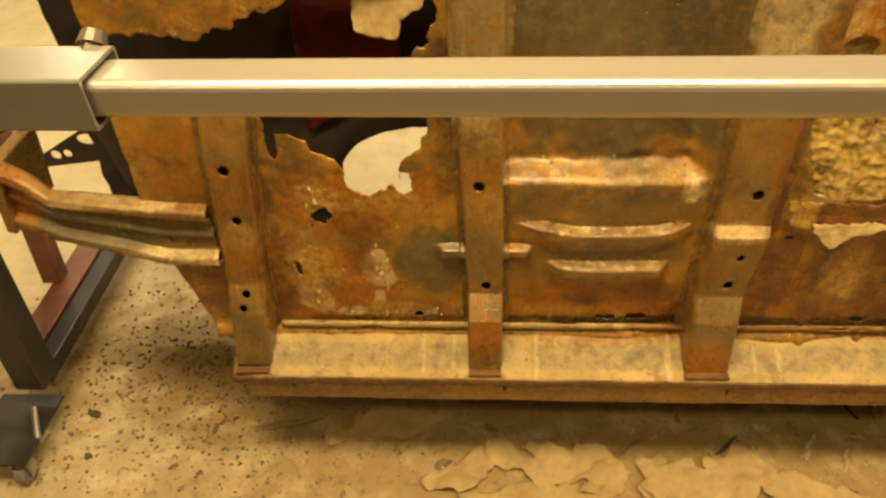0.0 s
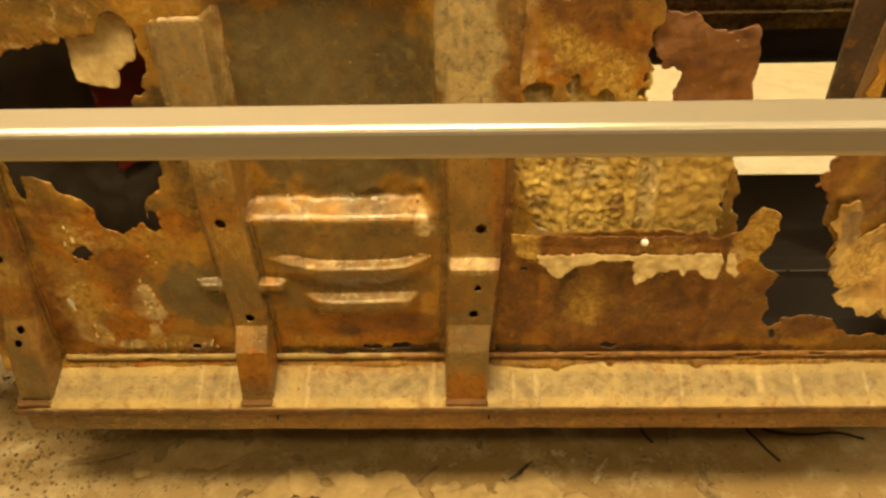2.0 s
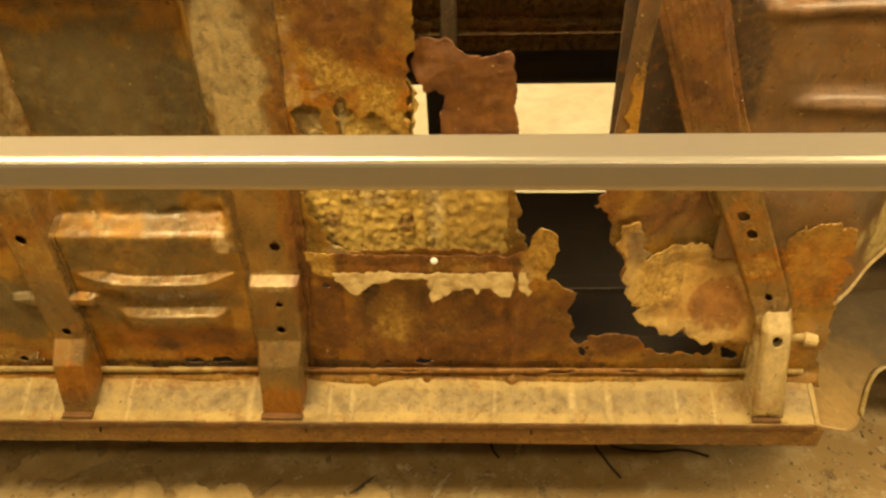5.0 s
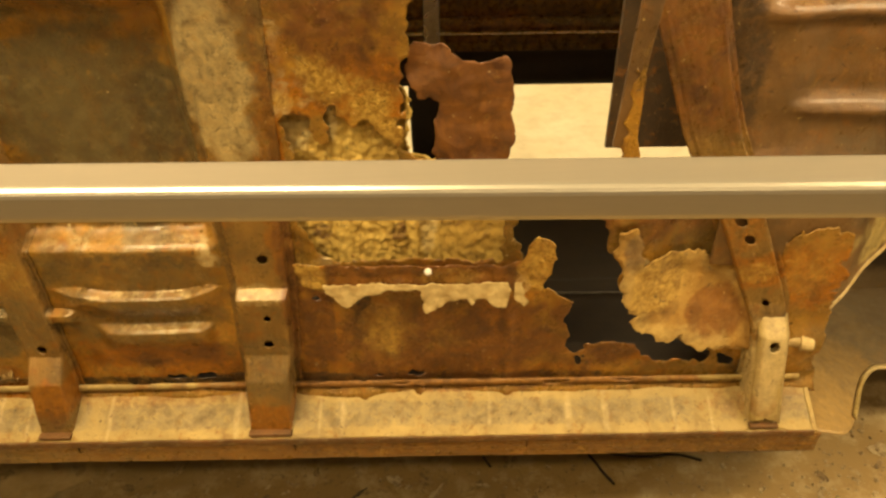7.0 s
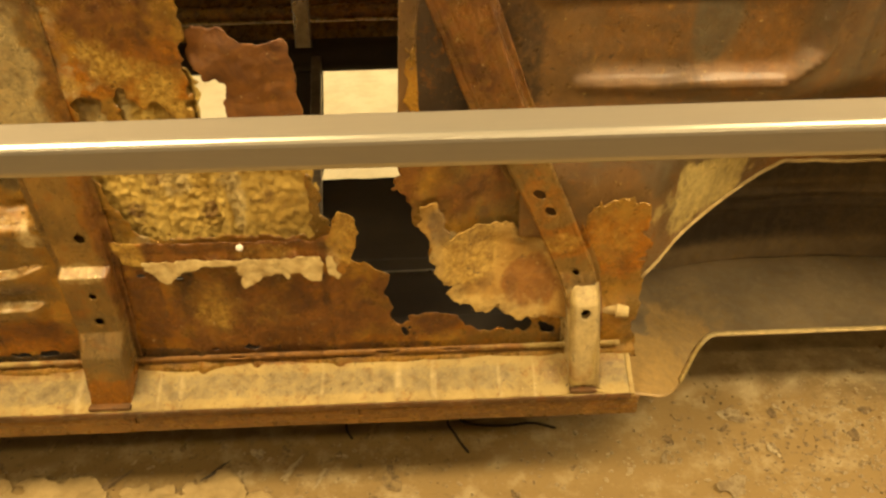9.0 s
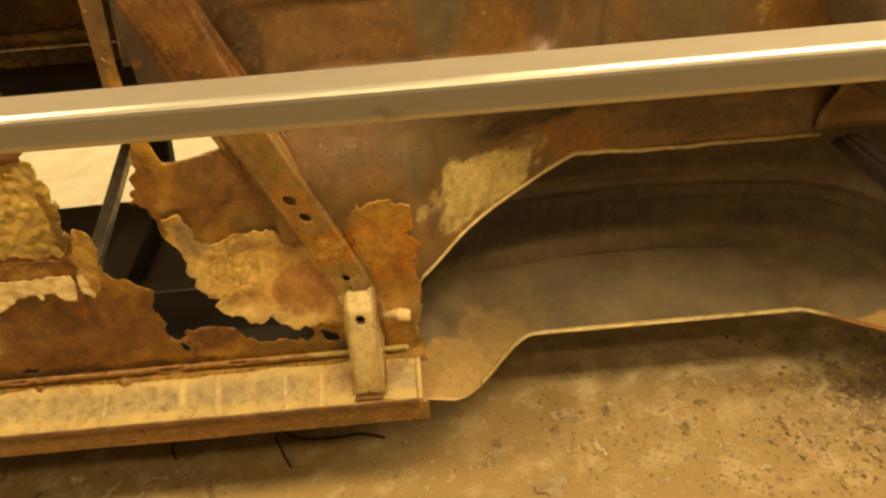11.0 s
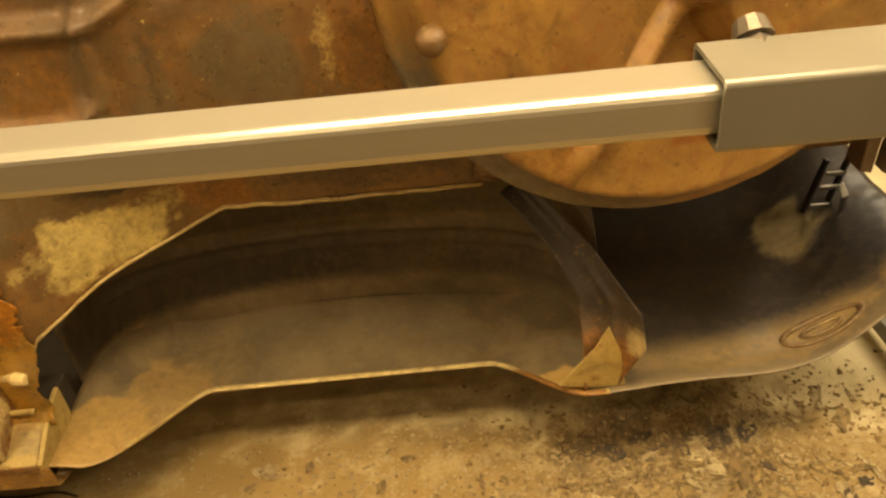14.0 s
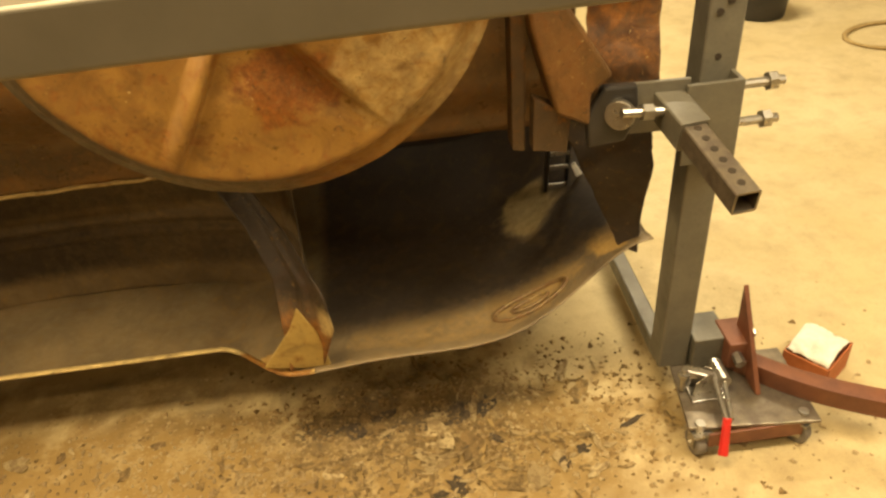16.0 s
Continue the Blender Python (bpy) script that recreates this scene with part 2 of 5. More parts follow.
def concrete():
    """Pale workshop concrete with dust, brown stains, dark oil and specks."""
    m, nt, p = nodes_of("stained_workshop_concrete")
    big, mid = tex_noise(nt, 1.3, 6, 0.6, dist=0.4), tex_noise(nt, 9, 8, 0.7)
    speck, fine = tex_noise(nt, 40, 6, 0.75, dist=0.4), tex_noise(nt, 260, 4, 0.7)
    at = nt.nodes.new("ShaderNodeAttribute")
    at.attribute_name = "tone"
    sep = nt.nodes.new("ShaderNodeSeparateColor")
    nt.links.new(at.outputs["Color"], sep.inputs[0])
    col = mix(nt, ramp(nt, big, 0.35, 0.65), (0.61, 0.505, 0.285), (0.51, 0.405, 0.20))
    col = mix(nt, mul(nt, 0.5, ramp(nt, mid, 0.45, 0.7)), col, (0.34, 0.25, 0.13))
    col = mix(nt, mul(nt, sep.outputs[0], ramp(nt, mid, 0.15, 0.5)), col, (0.275, 0.178, 0.055))
    col = mix(nt, mul(nt, mul(nt, 0.85, sep.outputs[1]), ramp(nt, mid, 0.36, 0.72)), col, (0.07, 0.05, 0.028))
    col = mix(nt, mul(nt, sep.outputs[2], ramp(nt, speck, 0.55, 0.68)), col, (0.09, 0.06, 0.028))
    col = mix(nt, mul(nt, 0.4, ramp(nt, fine, 0.55, 0.7)), col, (0.22, 0.16, 0.08))
    nt.links.new(col, p.inputs["Base Color"])
    p.inputs["Roughness"].default_value = 0.75
    bump(nt, p, speck, 0.4, 0.004)
    return m


M_TUBE, M_SLEEVE, M_FLOOR = tube_steel(), sleeve_paint(), concrete()

# ---- mesh helpers ----


def fbm(x, y, z, s, octaves=4):
    return noise.fractal(Vector((x * s, y * s, z * s)), 0.9, 2.1, octaves)


def blobs(spots, x, z):
    """How far the point lies inside soft-edged ragged spots (x, z, rx, rz, strength)."""
    best = 0.0
    n = fbm(x, z, 3.7, 14) * 0.42
    for cx, cz, rx, rz, k in spots:
        d = math.hypot((x - cx) / rx, (z - cz) / rz) + n
        best = max(best, k * min(1.0, max(0.0, (1.12 - d) / 0.3)))
    return best


def soft(spots, x, z):
    """Like blobs, with a wide fading rim."""
    best = 0.0
    n = fbm(x, z, 6.1, 20) * 0.55
    for cx, cz, rx, rz, k in spots:
        d = math.hypot((x - cx) / rx, (z - cz) / rz) + n
        best = max(best, k * min(1.0, max(0.0, (1.35 - d) / 0.9)))
    return best


def inside(poly, x, z):
    """Signed distance to a closed outline, positive inside it."""
    best, odd = 1e9, False
    for (ax, az), (bx, bz) in zip(poly, poly[1:] + poly[:1]):
        dx, dz = bx - ax, bz - az
        k = max(0.0, min(1.0, ((x - ax) * dx + (z - az) * dz) / (dx * dx + dz * dz)))
        best = min(best, math.hypot(x - ax - k * dx, z - az - k * dz))
        if (az > z) != (bz > z) and x < ax + (z - az) / (bz - az) * dx:
            odd = not odd
    return best if odd else -best


def ragged(x, z, amp=0.014):
    return fbm(x, z, 9.1, 22) * amp + fbm(z, x, 2.3, 75, 3) * amp * 0.45


def step(a, b, v):
    k = max(0.0, min(1.0, (v - a) / (b - a)))
    return k * k * (3 - 2 * k)


def sheet(f, us, vs, keep=None, tone=None):
    """A sheet of quads over us x vs, cut along keep(u, v) = 0, with corners at f(u, v)."""
    verts, uvs, faces, seen = [], [], [], {}

    def point(key, u, v):
        if key not in seen:
            seen[key] = len(verts)
            verts.append(f(u, v))
            uvs.append((u, v))
        return seen[key]

    nu, nv = len(us), len(vs)
    val = [[1.0 if keep is None else keep(u, v) for v in vs] for u in us]
    for i in range(nu - 1):
        for j in range(nv - 1):
            ring = ((i, j), (i + 1, j), (i + 1, j + 1), (i, j + 1))
            if all(val[a][b] <= 0 for a, b in ring):
                continue
            out = []
            for (a, b), (c, d) in zip(ring, ring[1:] + ring[:1]):
                p, q = val[a][b], val[c][d]
                if p > 0:
                    out.append(point((a, b), us[a], vs[b]))
                if (p > 0) != (q > 0):
                    k = p / (p - q)
                    out.append(point((min((a, b), (c, d)), max((a, b), (c, d))), us[a] + (us[c] - us[a]) * k, vs[b] + (vs[d] - vs[b]) * k))
            if len(out) > 2:
                faces.append(out)
    me = bpy.data.meshes.new("sheet")
    me.from_pydata(verts, [], faces)
    if tone:
        at = me.color_attributes.new("tone", "FLOAT_COLOR", "POINT")
        at.data.foreach_set("color", [c for p in verts for c in tone(*p)])
    me.polygons.foreach_set("use_smooth", [True] * len(me.polygons))
    return me


def second_tone(me, f):
    """Red-brown scale and ochre crust: f(x, y, z) gives their two shares."""
    at = me.color_attributes.new("tone_two", "FLOAT_COLOR", "POINT")
    at.data.foreach_set("color", [c for v in me.vertices for c in (*f(*v.co), 0.0, 1.0)])
    return me


def thing(name, label, category, group="", kind=""):
    return tagged(new(name), label, category, group, kind)


def part(name, data, material, parent=None, label="", thick=0.0, bevel=0.0):
    """Links a bmesh or mesh as one mesh object under a thing or a part."""
    if isinstance(data, bmesh.types.BMesh):
        me = bpy.data.meshes.new(name)
        bmesh.ops.recalc_face_normals(data, faces=data.faces)
        data.to_mesh(me)
        data.free()
    else:
        me = data
        me.name = name
    me.materials.append(material)
    if "tone" not in me.color_attributes:
        at = me.color_attributes.new("tone", "FLOAT_COLOR", "POINT")
        at.data.foreach_set("color", [0.0] * (4 * len(me.vertices)))
    ob = new(name, me)
    ob.parent = parent
    if parent is not None:
        ob.matrix_parent_inverse = parent.matrix_world.inverted()
    if label:
        tagged(ob, label)
    if thick:
        s = ob.modifiers.new("thickness", "SOLIDIFY")
        s.thickness, s.offset = thick, 0.0
    if bevel:
        s = ob.modifiers.new("edges", "BEVEL")
        s.width, s.segments, s.limit_method = bevel, 2, "ANGLE"
    return ob


def add_box(bm, lo, hi, m=None):
    got = bmesh.ops.create_cube(bm, size=1)["verts"]
    c = [(a + b) / 2 for a, b in zip(lo, hi)]
    d = [b - a for a, b in zip(lo, hi)]
    for v in got:
        v.co = Vector([c[i] + v.co[i] * d[i] for i in range(3)])
        if m is not None:
            v.co = m @ v.co
    return got


def box(lo, hi, m=None):
    bm = bmesh.new()
    add_box(bm, lo, hi, m)
    return bm


def rod(a, b, r, sides=14, r2=None, bm=None):
    """A round bar from a to b."""
    bm = bm or bmesh.new()
    a, b = Vector(a), Vector(b)
    m = Matrix.Translation((a + b) / 2) @ (b - a).to_track_quat("Z", "Y").to_matrix().to_4x4()
    bmesh.ops.create_cone(bm, cap_ends=True, segments=sides, radius1=r, radius2=r if r2 is None else r2, depth=(b - a).length, matrix=m)
    return bm


def rounded(w, h, r, n=4):
    pts = []
    for cx, cy, a0 in ((w / 2 - r, h / 2 - r, 0), (-w / 2 + r, h / 2 - r, 90), (-w / 2 + r, -h / 2 + r, 180), (w / 2 - r, -h / 2 + r, 270)):
        for i in range(n + 1):
            a = radians(a0 + 90 * i / n)
            pts.append((cx + r * math.cos(a), cy + r * math.sin(a)))
    return pts


def hollow(a, b, w, h, wall=0.003, r=0.005, up=(0, 0, 1)):
    """A hollow rectangular tube from a to b, w across and h along up."""
    a, b = Vector(a), Vector(b)
    d = (b - a).normalized()
    s = d.cross(Vector(up)).normalized()
    u = s.cross(d)
    bm = bmesh.new()
    rings = []
    for p in (a, b):
        for ww, hh, rr in ((w, h, r), (w - 2 * wall, h - 2 * wall, max(r - wall, 0.0012))):
            rings.append([bm.verts.new(p + s * x + u * y) for x, y in rounded(ww, hh, rr)])
    n = len(rings[0])
    for i in range(n):
        j = (i + 1) % n
        for p, q in ((0, 2), (3, 1), (1, 0), (2, 3)):
            bm.faces.new((rings[p][i], rings[p][j], rings[q][j], rings[q][i]))
    return bm


def prism(poly, axis, lo, hi):
    """A flat outline pushed along one axis. poly holds the two other coordinates, in order."""
    bm = bmesh.new()

    def at(p, w):
        q = list(p)
        q.insert("xyz".index(axis), w)
        return Vector(q)

    a = [bm.verts.new(at(p, lo)) for p in poly]
    b = [bm.verts.new(at(p, hi)) for p in poly]
    bm.faces.new(a)
    bm.faces.new(b[::-1])
    for i in range(len(poly)):
        j = (i + 1) % len(poly)
        bm.faces.new((a[i], b[i], b[j], a[j]))
    return bm


def span(a, b, d):
    return [float(v) for v in np.linspace(a, b, max(2, int(abs(b - a) / d) + 1))]


def along(pts, s):
    """The point at the share s of a broken line through pts, spaced by number."""
    k = min(int(s * (len(pts) - 1)), len(pts) - 2)
    f = s * (len(pts) - 1) - k
    return [p + (q - p) * f for p, q in zip(pts[k], pts[k + 1])]


# ---- setting ----
OIL = [(2.75, 1.50, 0.75, 0.16, 0.7), (3.12, 1.32, 0.36, 0.15, 1.6), (3.35, 1.20, 0.22, 0.10, 0.55), (2.95, 1.16, 0.25, 0.08, 0.4), (0.6, 1.45, 1.4, 0.16, 0.15), (0.0, 1.28, 0.55, 0.1, 0.3), (-0.28, 1.36, 0.18, 0.1, 0.7), (0.95, 1.16, 0.4, 0.1, 0.2)]
DUST = [(0.25, 1.06, 0.85, 0.16, 0.85), (1.3, 1.0, 1.0, 0.14, 0.8), (2.9, 1.0, 0.7, 0.16, 0.55), (-0.85, 1.2, 0.4, 0.4, 0.3), (0.4, 1.45, 1.9, 0.36, 0.9), (0.9, 1.1, 0.9, 0.3, 1.0), (1.9, 1.6, 1.0, 0.3, 0.7), (2.1, 1.12, 1.1, 0.36, 1.0), (3.2, 1.15, 0.62, 0.30, 0.95), (-0.2, 1.16, 0.6, 0.09, 0.6)]
SPECK = [(-0.75, 1.45, 0.6, 0.5, 1.0), (-0.4, 1.15, 0.4, 0.3, 0.8), (3.25, 1.25, 0.6, 0.3, 0.55), (2.2, 1.2, 0.9, 0.35, 0.3), (0.5, 1.25, 0.9, 0.3, 0.7)]


def floor_tone(x, y, z):
    n = fbm(x, y, 4.2, 0.9)
    # Browns the mostly unseen near floor so the tube's front reflects less light.
    near_brown = 0.9 * step(1.3, 0.6, y + 0.35 * n) * (1 - step(2.9, 4.3, x + 0.7 * n)) * step(-3.6, -1.4, x - 0.7 * n)
    if not (-2 < x < 4.6 and 0.6 < y < 2.4):
        return (near_brown, 0.25 * near_brown, 0.1 + 0.3 * near_brown, 1.0)
    return (max(near_brown, blobs(DUST, x, y)), max(0.25 * near_brown, blobs(OIL, x, y)), max(0.15, 0.4 * near_brown, blobs(SPECK, x, y)), 1.0)


us = span(-5, -2, 0.2) + span(-1.98, 4.6, 0.04) + span(4.8, 8, 0.5)
vs = span(-1.3, 0.5, 0.12) + span(0.6, 2.4, 0.03) + span(2.6, 7, 0.4)
floor = part("floor", sheet(lambda x, y: (x, y, 0.0015 * fbm(x, y, 0, 6)), us, vs, tone=floor_tone), M_FLOOR)
tagged(floor, "dusty stained pale concrete workshop floor with oil", "floor", kind="structure")
for nm, lo, hi in (("wall_north", (-5, 7, 0), (8, 7.15, 3)), ("wall_south", (-5, -1.45, 0), (8, -1.3, 3)),
                   ("wall_west", (-5.15, -1.45, 0), (-5, 7.15, 3)), ("wall_east", (8, -1.45, 0), (8.15, 7.15, 3))):
    # Unseen south wall, close and dark to keep the tube's front face dim.
    near = nm == "wall_south"
    tagged(part(nm, box(lo, hi), M_DIM_WALL if near else M_WALL), "unseen dark wall added to dim tube reflections" if near else "plain cream painted workshop wall", "wall", kind="structure")
tagged(part("ceiling", box((-5.15, -1.45, 3), (8.15, 7.15, 3.1)), M_CEIL), "plain white painted workshop ceiling", "ceiling", kind="structure")

# ---- telescopic tube in front of the car ----


def rail_at(x, dy=0.0, dz=0.0):
    return (x, 0.543 - 0.0517 * x + dy, 1.3295 + 0.0238 * x + dz)


rail = thing("telescopic_tube", "long grey steel telescopic tube with thicker end sleeves", "metal tube")
part("inner_tube", hollow(rail_at(-0.30), rail_at(2.90), 0.045, 0.030, r=0.007), M_TUBE, rail, "polished bare steel tube")
part("end_sleeve", hollow(rail_at(-1.7), rail_at(-0.215), 0.060, 0.043, r=0.003), M_SLEEVE, rail, "dull grey steel sleeve")
part("end_sleeve", hollow(rail_at(2.775), rail_at(4.3), 0.060, 0.043, r=0.004), M_SLEEVE, rail, "satin grey painted steel sleeve")
for x0 in (-1.66, 4.26):
    fx, fy, fz = rail_at(x0)
    part("support_leg", hollow((fx, fy, 0.012), (fx, fy, fz - 0.02), 0.05, 0.05, up=(0, 1, 0)), M_POST, rail, "grey square support leg")
    part("foot", box((fx - 0.09, fy - 0.09, 0.0), (fx + 0.09, fy + 0.09, 0.012)), M_POST, rail, bevel=0.002)
for x0 in (-0.235, 2.812):
    b = rod(rail_at(x0, 0.019, 0.012), rail_at(x0, 0.036, 0.018), 0.009, 6)
    rod(rail_at(x0, 0.034, 0.017), rail_at(x0, 0.044, 0.024), 0.0125, 12, 0.010, b)
    part("locking_bolt", b, M_BARE, rail, "scuffed steel locking bolt")

# ---- car body, lying on its side ----
car = thing("car_body", "stripped rusty car body shell turned on its side", "car body")

HOLE_FRONT = [(-0.60, 1.09), (-0.40, 1.08), (-0.30, 1.115), (-0.22, 1.15), (-0.10, 1.17), (-0.02, 1.22), (0.0, 1.12), (-0.05, 1.04), (-0.02, 0.90), (-0.075, 0.82),
              (-0.145, 0.735), (-0.185, 0.82), (-0.25, 0.88), (-0.30, 0.90), (-0.325, 0.95), (-0.42, 1.0), (-0.60, 1.01)]
HOLE_PAD = [(0.638, 0.90), (0.654, 0.839), (0.682, 0.785), (0.709, 0.764), (0.815, 0.763), (1.04, 0.75), (1.04, 0.93), (0.862, 0.965), (0.83, 1.015), (0.79, 1.06), (0.757, 1.045), (0.747, 1.10), (0.726, 1.095), (0.718, 1.02),
            (0.703, 1.025), (0.692, 1.065), (0.672, 1.082), (0.655, 1.06), (0.650, 0.99)]
HOLE_MID = [(1.035, 0.93), (1.06, 0.83), (1.10, 0.70), (1.175, 0.655), (1.18, 0.50), (1.21, 0.475), (1.23, 0.525), (1.33, 0.53), (1.34, 0.485), (1.46, 0.468), (1.52, 0.49),
            (1.395, 0.545), (1.29, 0.65), (1.255, 0.77), (1.21, 0.86), (1.24, 1.0), (1.25, 1.35), (0.88, 1.35), (0.86, 1.15), (0.85, 1.0)]
HOLE_SMALL = [(-0.262, 0.715), (-0.25, 0.735), (-0.222, 0.738), (-0.215, 0.712), (-0.232, 0.692), (-0.255, 0.698)]
HOLE_SLIT = [(-0.322, 0.91), (-0.306, 0.91), (-0.300, 0.86), (-0.305, 0.835), (-0.314, 0.85)]
HOLE_TINY = [(-0.095, 0.80), (-0.06, 0.815), (-0.055, 0.78), (-0.085, 0.77)]
RUST = [(-0.22, 0.53, 0.16, 0.13, 1.0), (-0.20, 0.74, 0.12, 0.1, 0.9), (-0.02, 0.45, 0.1, 0.04, 1.0), (0.30, 0.50, 0.22, 0.06, 1.0), (-0.32, 0.60, 0.06, 0.12, 0.7), (-0.06, 0.78, 0.08, 0.05, 1.0),
        (0.80, 1.12, 0.18, 0.06, 1.0), (0.62, 1.1, 0.03, 0.2, 0.9), (0.86, 0.55, 0.07, 0.08, 0.55), (1.02, 0.54, 0.09, 0.12, 0.8), (0.66, 0.58, 0.06, 0.14, 0.7), (1.38, 0.50, 0.1, 0.03, 0.8), (0.74, 0.46, 0.5, 0.03, 0.7), (0.30, 0.475, 0.16, 0.03, 0.8),
        (1.41, 0.66, 0.05, 0.06, 0.6), (1.68, 0.69, 0.075, 0.10, 1.0), (-0.48, 0.85, 0.09, 0.1, 0.6), (-0.3, 1.14, 0.3, 0.06, 0.4), (1.04, 1.12, 0.04, 0.1, 0.9)]
# Entries along the ledge tops and recess end paint in their highlights.
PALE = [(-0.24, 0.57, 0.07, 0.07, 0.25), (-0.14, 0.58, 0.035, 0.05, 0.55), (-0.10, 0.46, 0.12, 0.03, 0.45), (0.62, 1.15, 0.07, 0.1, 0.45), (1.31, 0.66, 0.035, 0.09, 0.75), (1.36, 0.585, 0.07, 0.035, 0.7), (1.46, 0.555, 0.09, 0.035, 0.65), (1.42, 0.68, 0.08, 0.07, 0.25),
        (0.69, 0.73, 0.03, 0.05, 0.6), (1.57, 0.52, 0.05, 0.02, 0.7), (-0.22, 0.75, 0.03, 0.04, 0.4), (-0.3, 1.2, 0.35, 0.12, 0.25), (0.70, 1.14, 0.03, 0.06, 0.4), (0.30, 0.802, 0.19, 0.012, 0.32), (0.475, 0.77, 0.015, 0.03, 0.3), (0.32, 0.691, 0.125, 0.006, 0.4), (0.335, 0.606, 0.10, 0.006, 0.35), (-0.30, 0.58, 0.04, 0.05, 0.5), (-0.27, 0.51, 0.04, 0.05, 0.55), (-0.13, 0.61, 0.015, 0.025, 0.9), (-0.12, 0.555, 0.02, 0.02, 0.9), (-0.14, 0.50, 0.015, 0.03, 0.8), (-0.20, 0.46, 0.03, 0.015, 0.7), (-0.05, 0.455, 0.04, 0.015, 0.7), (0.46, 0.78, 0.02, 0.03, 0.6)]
GREY = [(-0.02, 0.60, 0.09, 0.09, 0.9), (0.30, 0.62, 0.2, 0.06, 0.55), (0.30, 0.72, 0.2, 0.05, 0.4), (1.44, 0.78, 0.06, 0.08, 0.6), (1.70, 0.85, 0.14, 0.08, 0.2), (0.30, 1.02, 0.22, 0.22, 1.0), (0.30, 0.765, 0.20, 0.03, 0.5), (0.32, 0.655, 0.14, 0.03, 0.6), (0.57, 0.56, 0.04, 0.06, 0.5), (-0.29, 0.66, 0.05, 0.05, 0.5), (1.58, 0.93, 0.2, 0.08, 0.3)]
# Darker spots: lower edge, below the ledges, beside the ribs, recess and seams.
DARKER = [(0.66, 0.44, 0.6, 0.018, 0.8), (0.05, 0.44, 0.4, 0.012, 0.6), (0.30, 0.64, 0.14, 0.018, 0.4), (0.31, 0.765, 0.16, 0.02, 0.3), (0.65, 0.62, 0.03, 0.2, 0.35), (1.0, 0.52, 0.14, 0.1, 0.25), (-0.34, 0.62, 0.02, 0.2, 0.45), (0.01, 0.85, 0.03, 0.1, 0.4), (0.42, 1.02, 0.05, 0.16, 0.35), (0.20, 1.05, 0.04, 0.16, 0.25), (0.75, 0.57, 0.02, 0.06, 0.7), (0.94, 0.55, 0.015, 0.09, 0.6), (1.08, 0.55, 0.015, 0.09, 0.5), (0.0, 1.0, 0.05, 0.08, 0.6), (1.58, 0.455, 0.05, 0.03, 0.6), (0.865, 0.55, 0.010, 0.10, 0.7), (0.76, 0.66, 0.012, 0.02, 0.9), (1.045, 0.56, 0.008, 0.09, 0.8), (0.69, 0.60, 0.01, 0.06, 0.6), (0.68, 0.66, 0.02, 0.012, 0.7)]


UMBER = [(0.93, 0.54, 0.34, 0.13, 0.95), (0.66, 0.60, 0.05, 0.16, 0.8), (0.88, 0.735, 0.24, 0.03, 0.8), (1.29, 0.51, 0.09, 0.05, 1.0), (0.74, 1.20, 0.13, 0.12, 0.8), (-0.34, 0.55, 0.05, 0.12, 0.8), (-0.17, 0.66, 0.05, 0.10, 0.75), (-0.27, 0.80, 0.05, 0.05, 0.7),
         (1.22, 0.90, 0.06, 0.10, 0.8), (1.36, 0.84, 0.10, 0.07, 0.75), (-0.48, 0.62, 0.08, 0.14, 0.6), (0.30, 0.50, 0.06, 0.02, 0.9), (0.40, 0.52, 0.06, 0.03, 0.8), (1.42, 1.1, 0.12, 0.3, 0.9), (-0.08, 0.47, 0.08, 0.03, 0.6)]
OCHRE = [(-0.27, 0.57, 0.055, 0.075, 0.85), (-0.27, 0.49, 0.05, 0.03, 0.6), (-0.10, 0.745, 0.09, 0.028, 0.7), (-0.25, 0.76, 0.04, 0.05, 0.7), (-0.12, 0.47, 0.07, 0.03, 0.7), (0.02, 0.47, 0.03, 0.03, 0.5), (0.80, 0.575, 0.05, 0.075, 0.75), (0.93, 0.56, 0.05, 0.06, 0.30), (0.70, 1.16, 0.035, 0.025, 0.8), (0.75, 1.125, 0.05, 0.03, 0.9),
         (0.80, 1.085, 0.05, 0.035, 1.0), (0.835, 1.03, 0.025, 0.04, 0.9), (0.66, 1.10, 0.03, 0.02, 0.6), (0.655, 0.745, 0.03, 0.03, 0.6), (1.66, 0.70, 0.06, 0.09, 0.45), (0.22, 0.47, 0.10, 0.02, 0.5), (0.665, 0.93, 0.02, 0.10, 0.4)]


def pan_tone_two(x, y, z):
    return (soft(UMBER, x, z), soft(OCHRE, x, z))


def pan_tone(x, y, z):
    return (blobs(RUST, x, z), blobs(PALE, x, z), blobs(GREY, x, z), blobs(DARKER, x, z))


def ledge(z, top, depth, fade):
    """A pressed bead: steps out just below top and sinks back further down."""
    return -depth * step(top + 0.004, top - 0.003, z) * (1 - step(top - 0.015, top - fade, z))


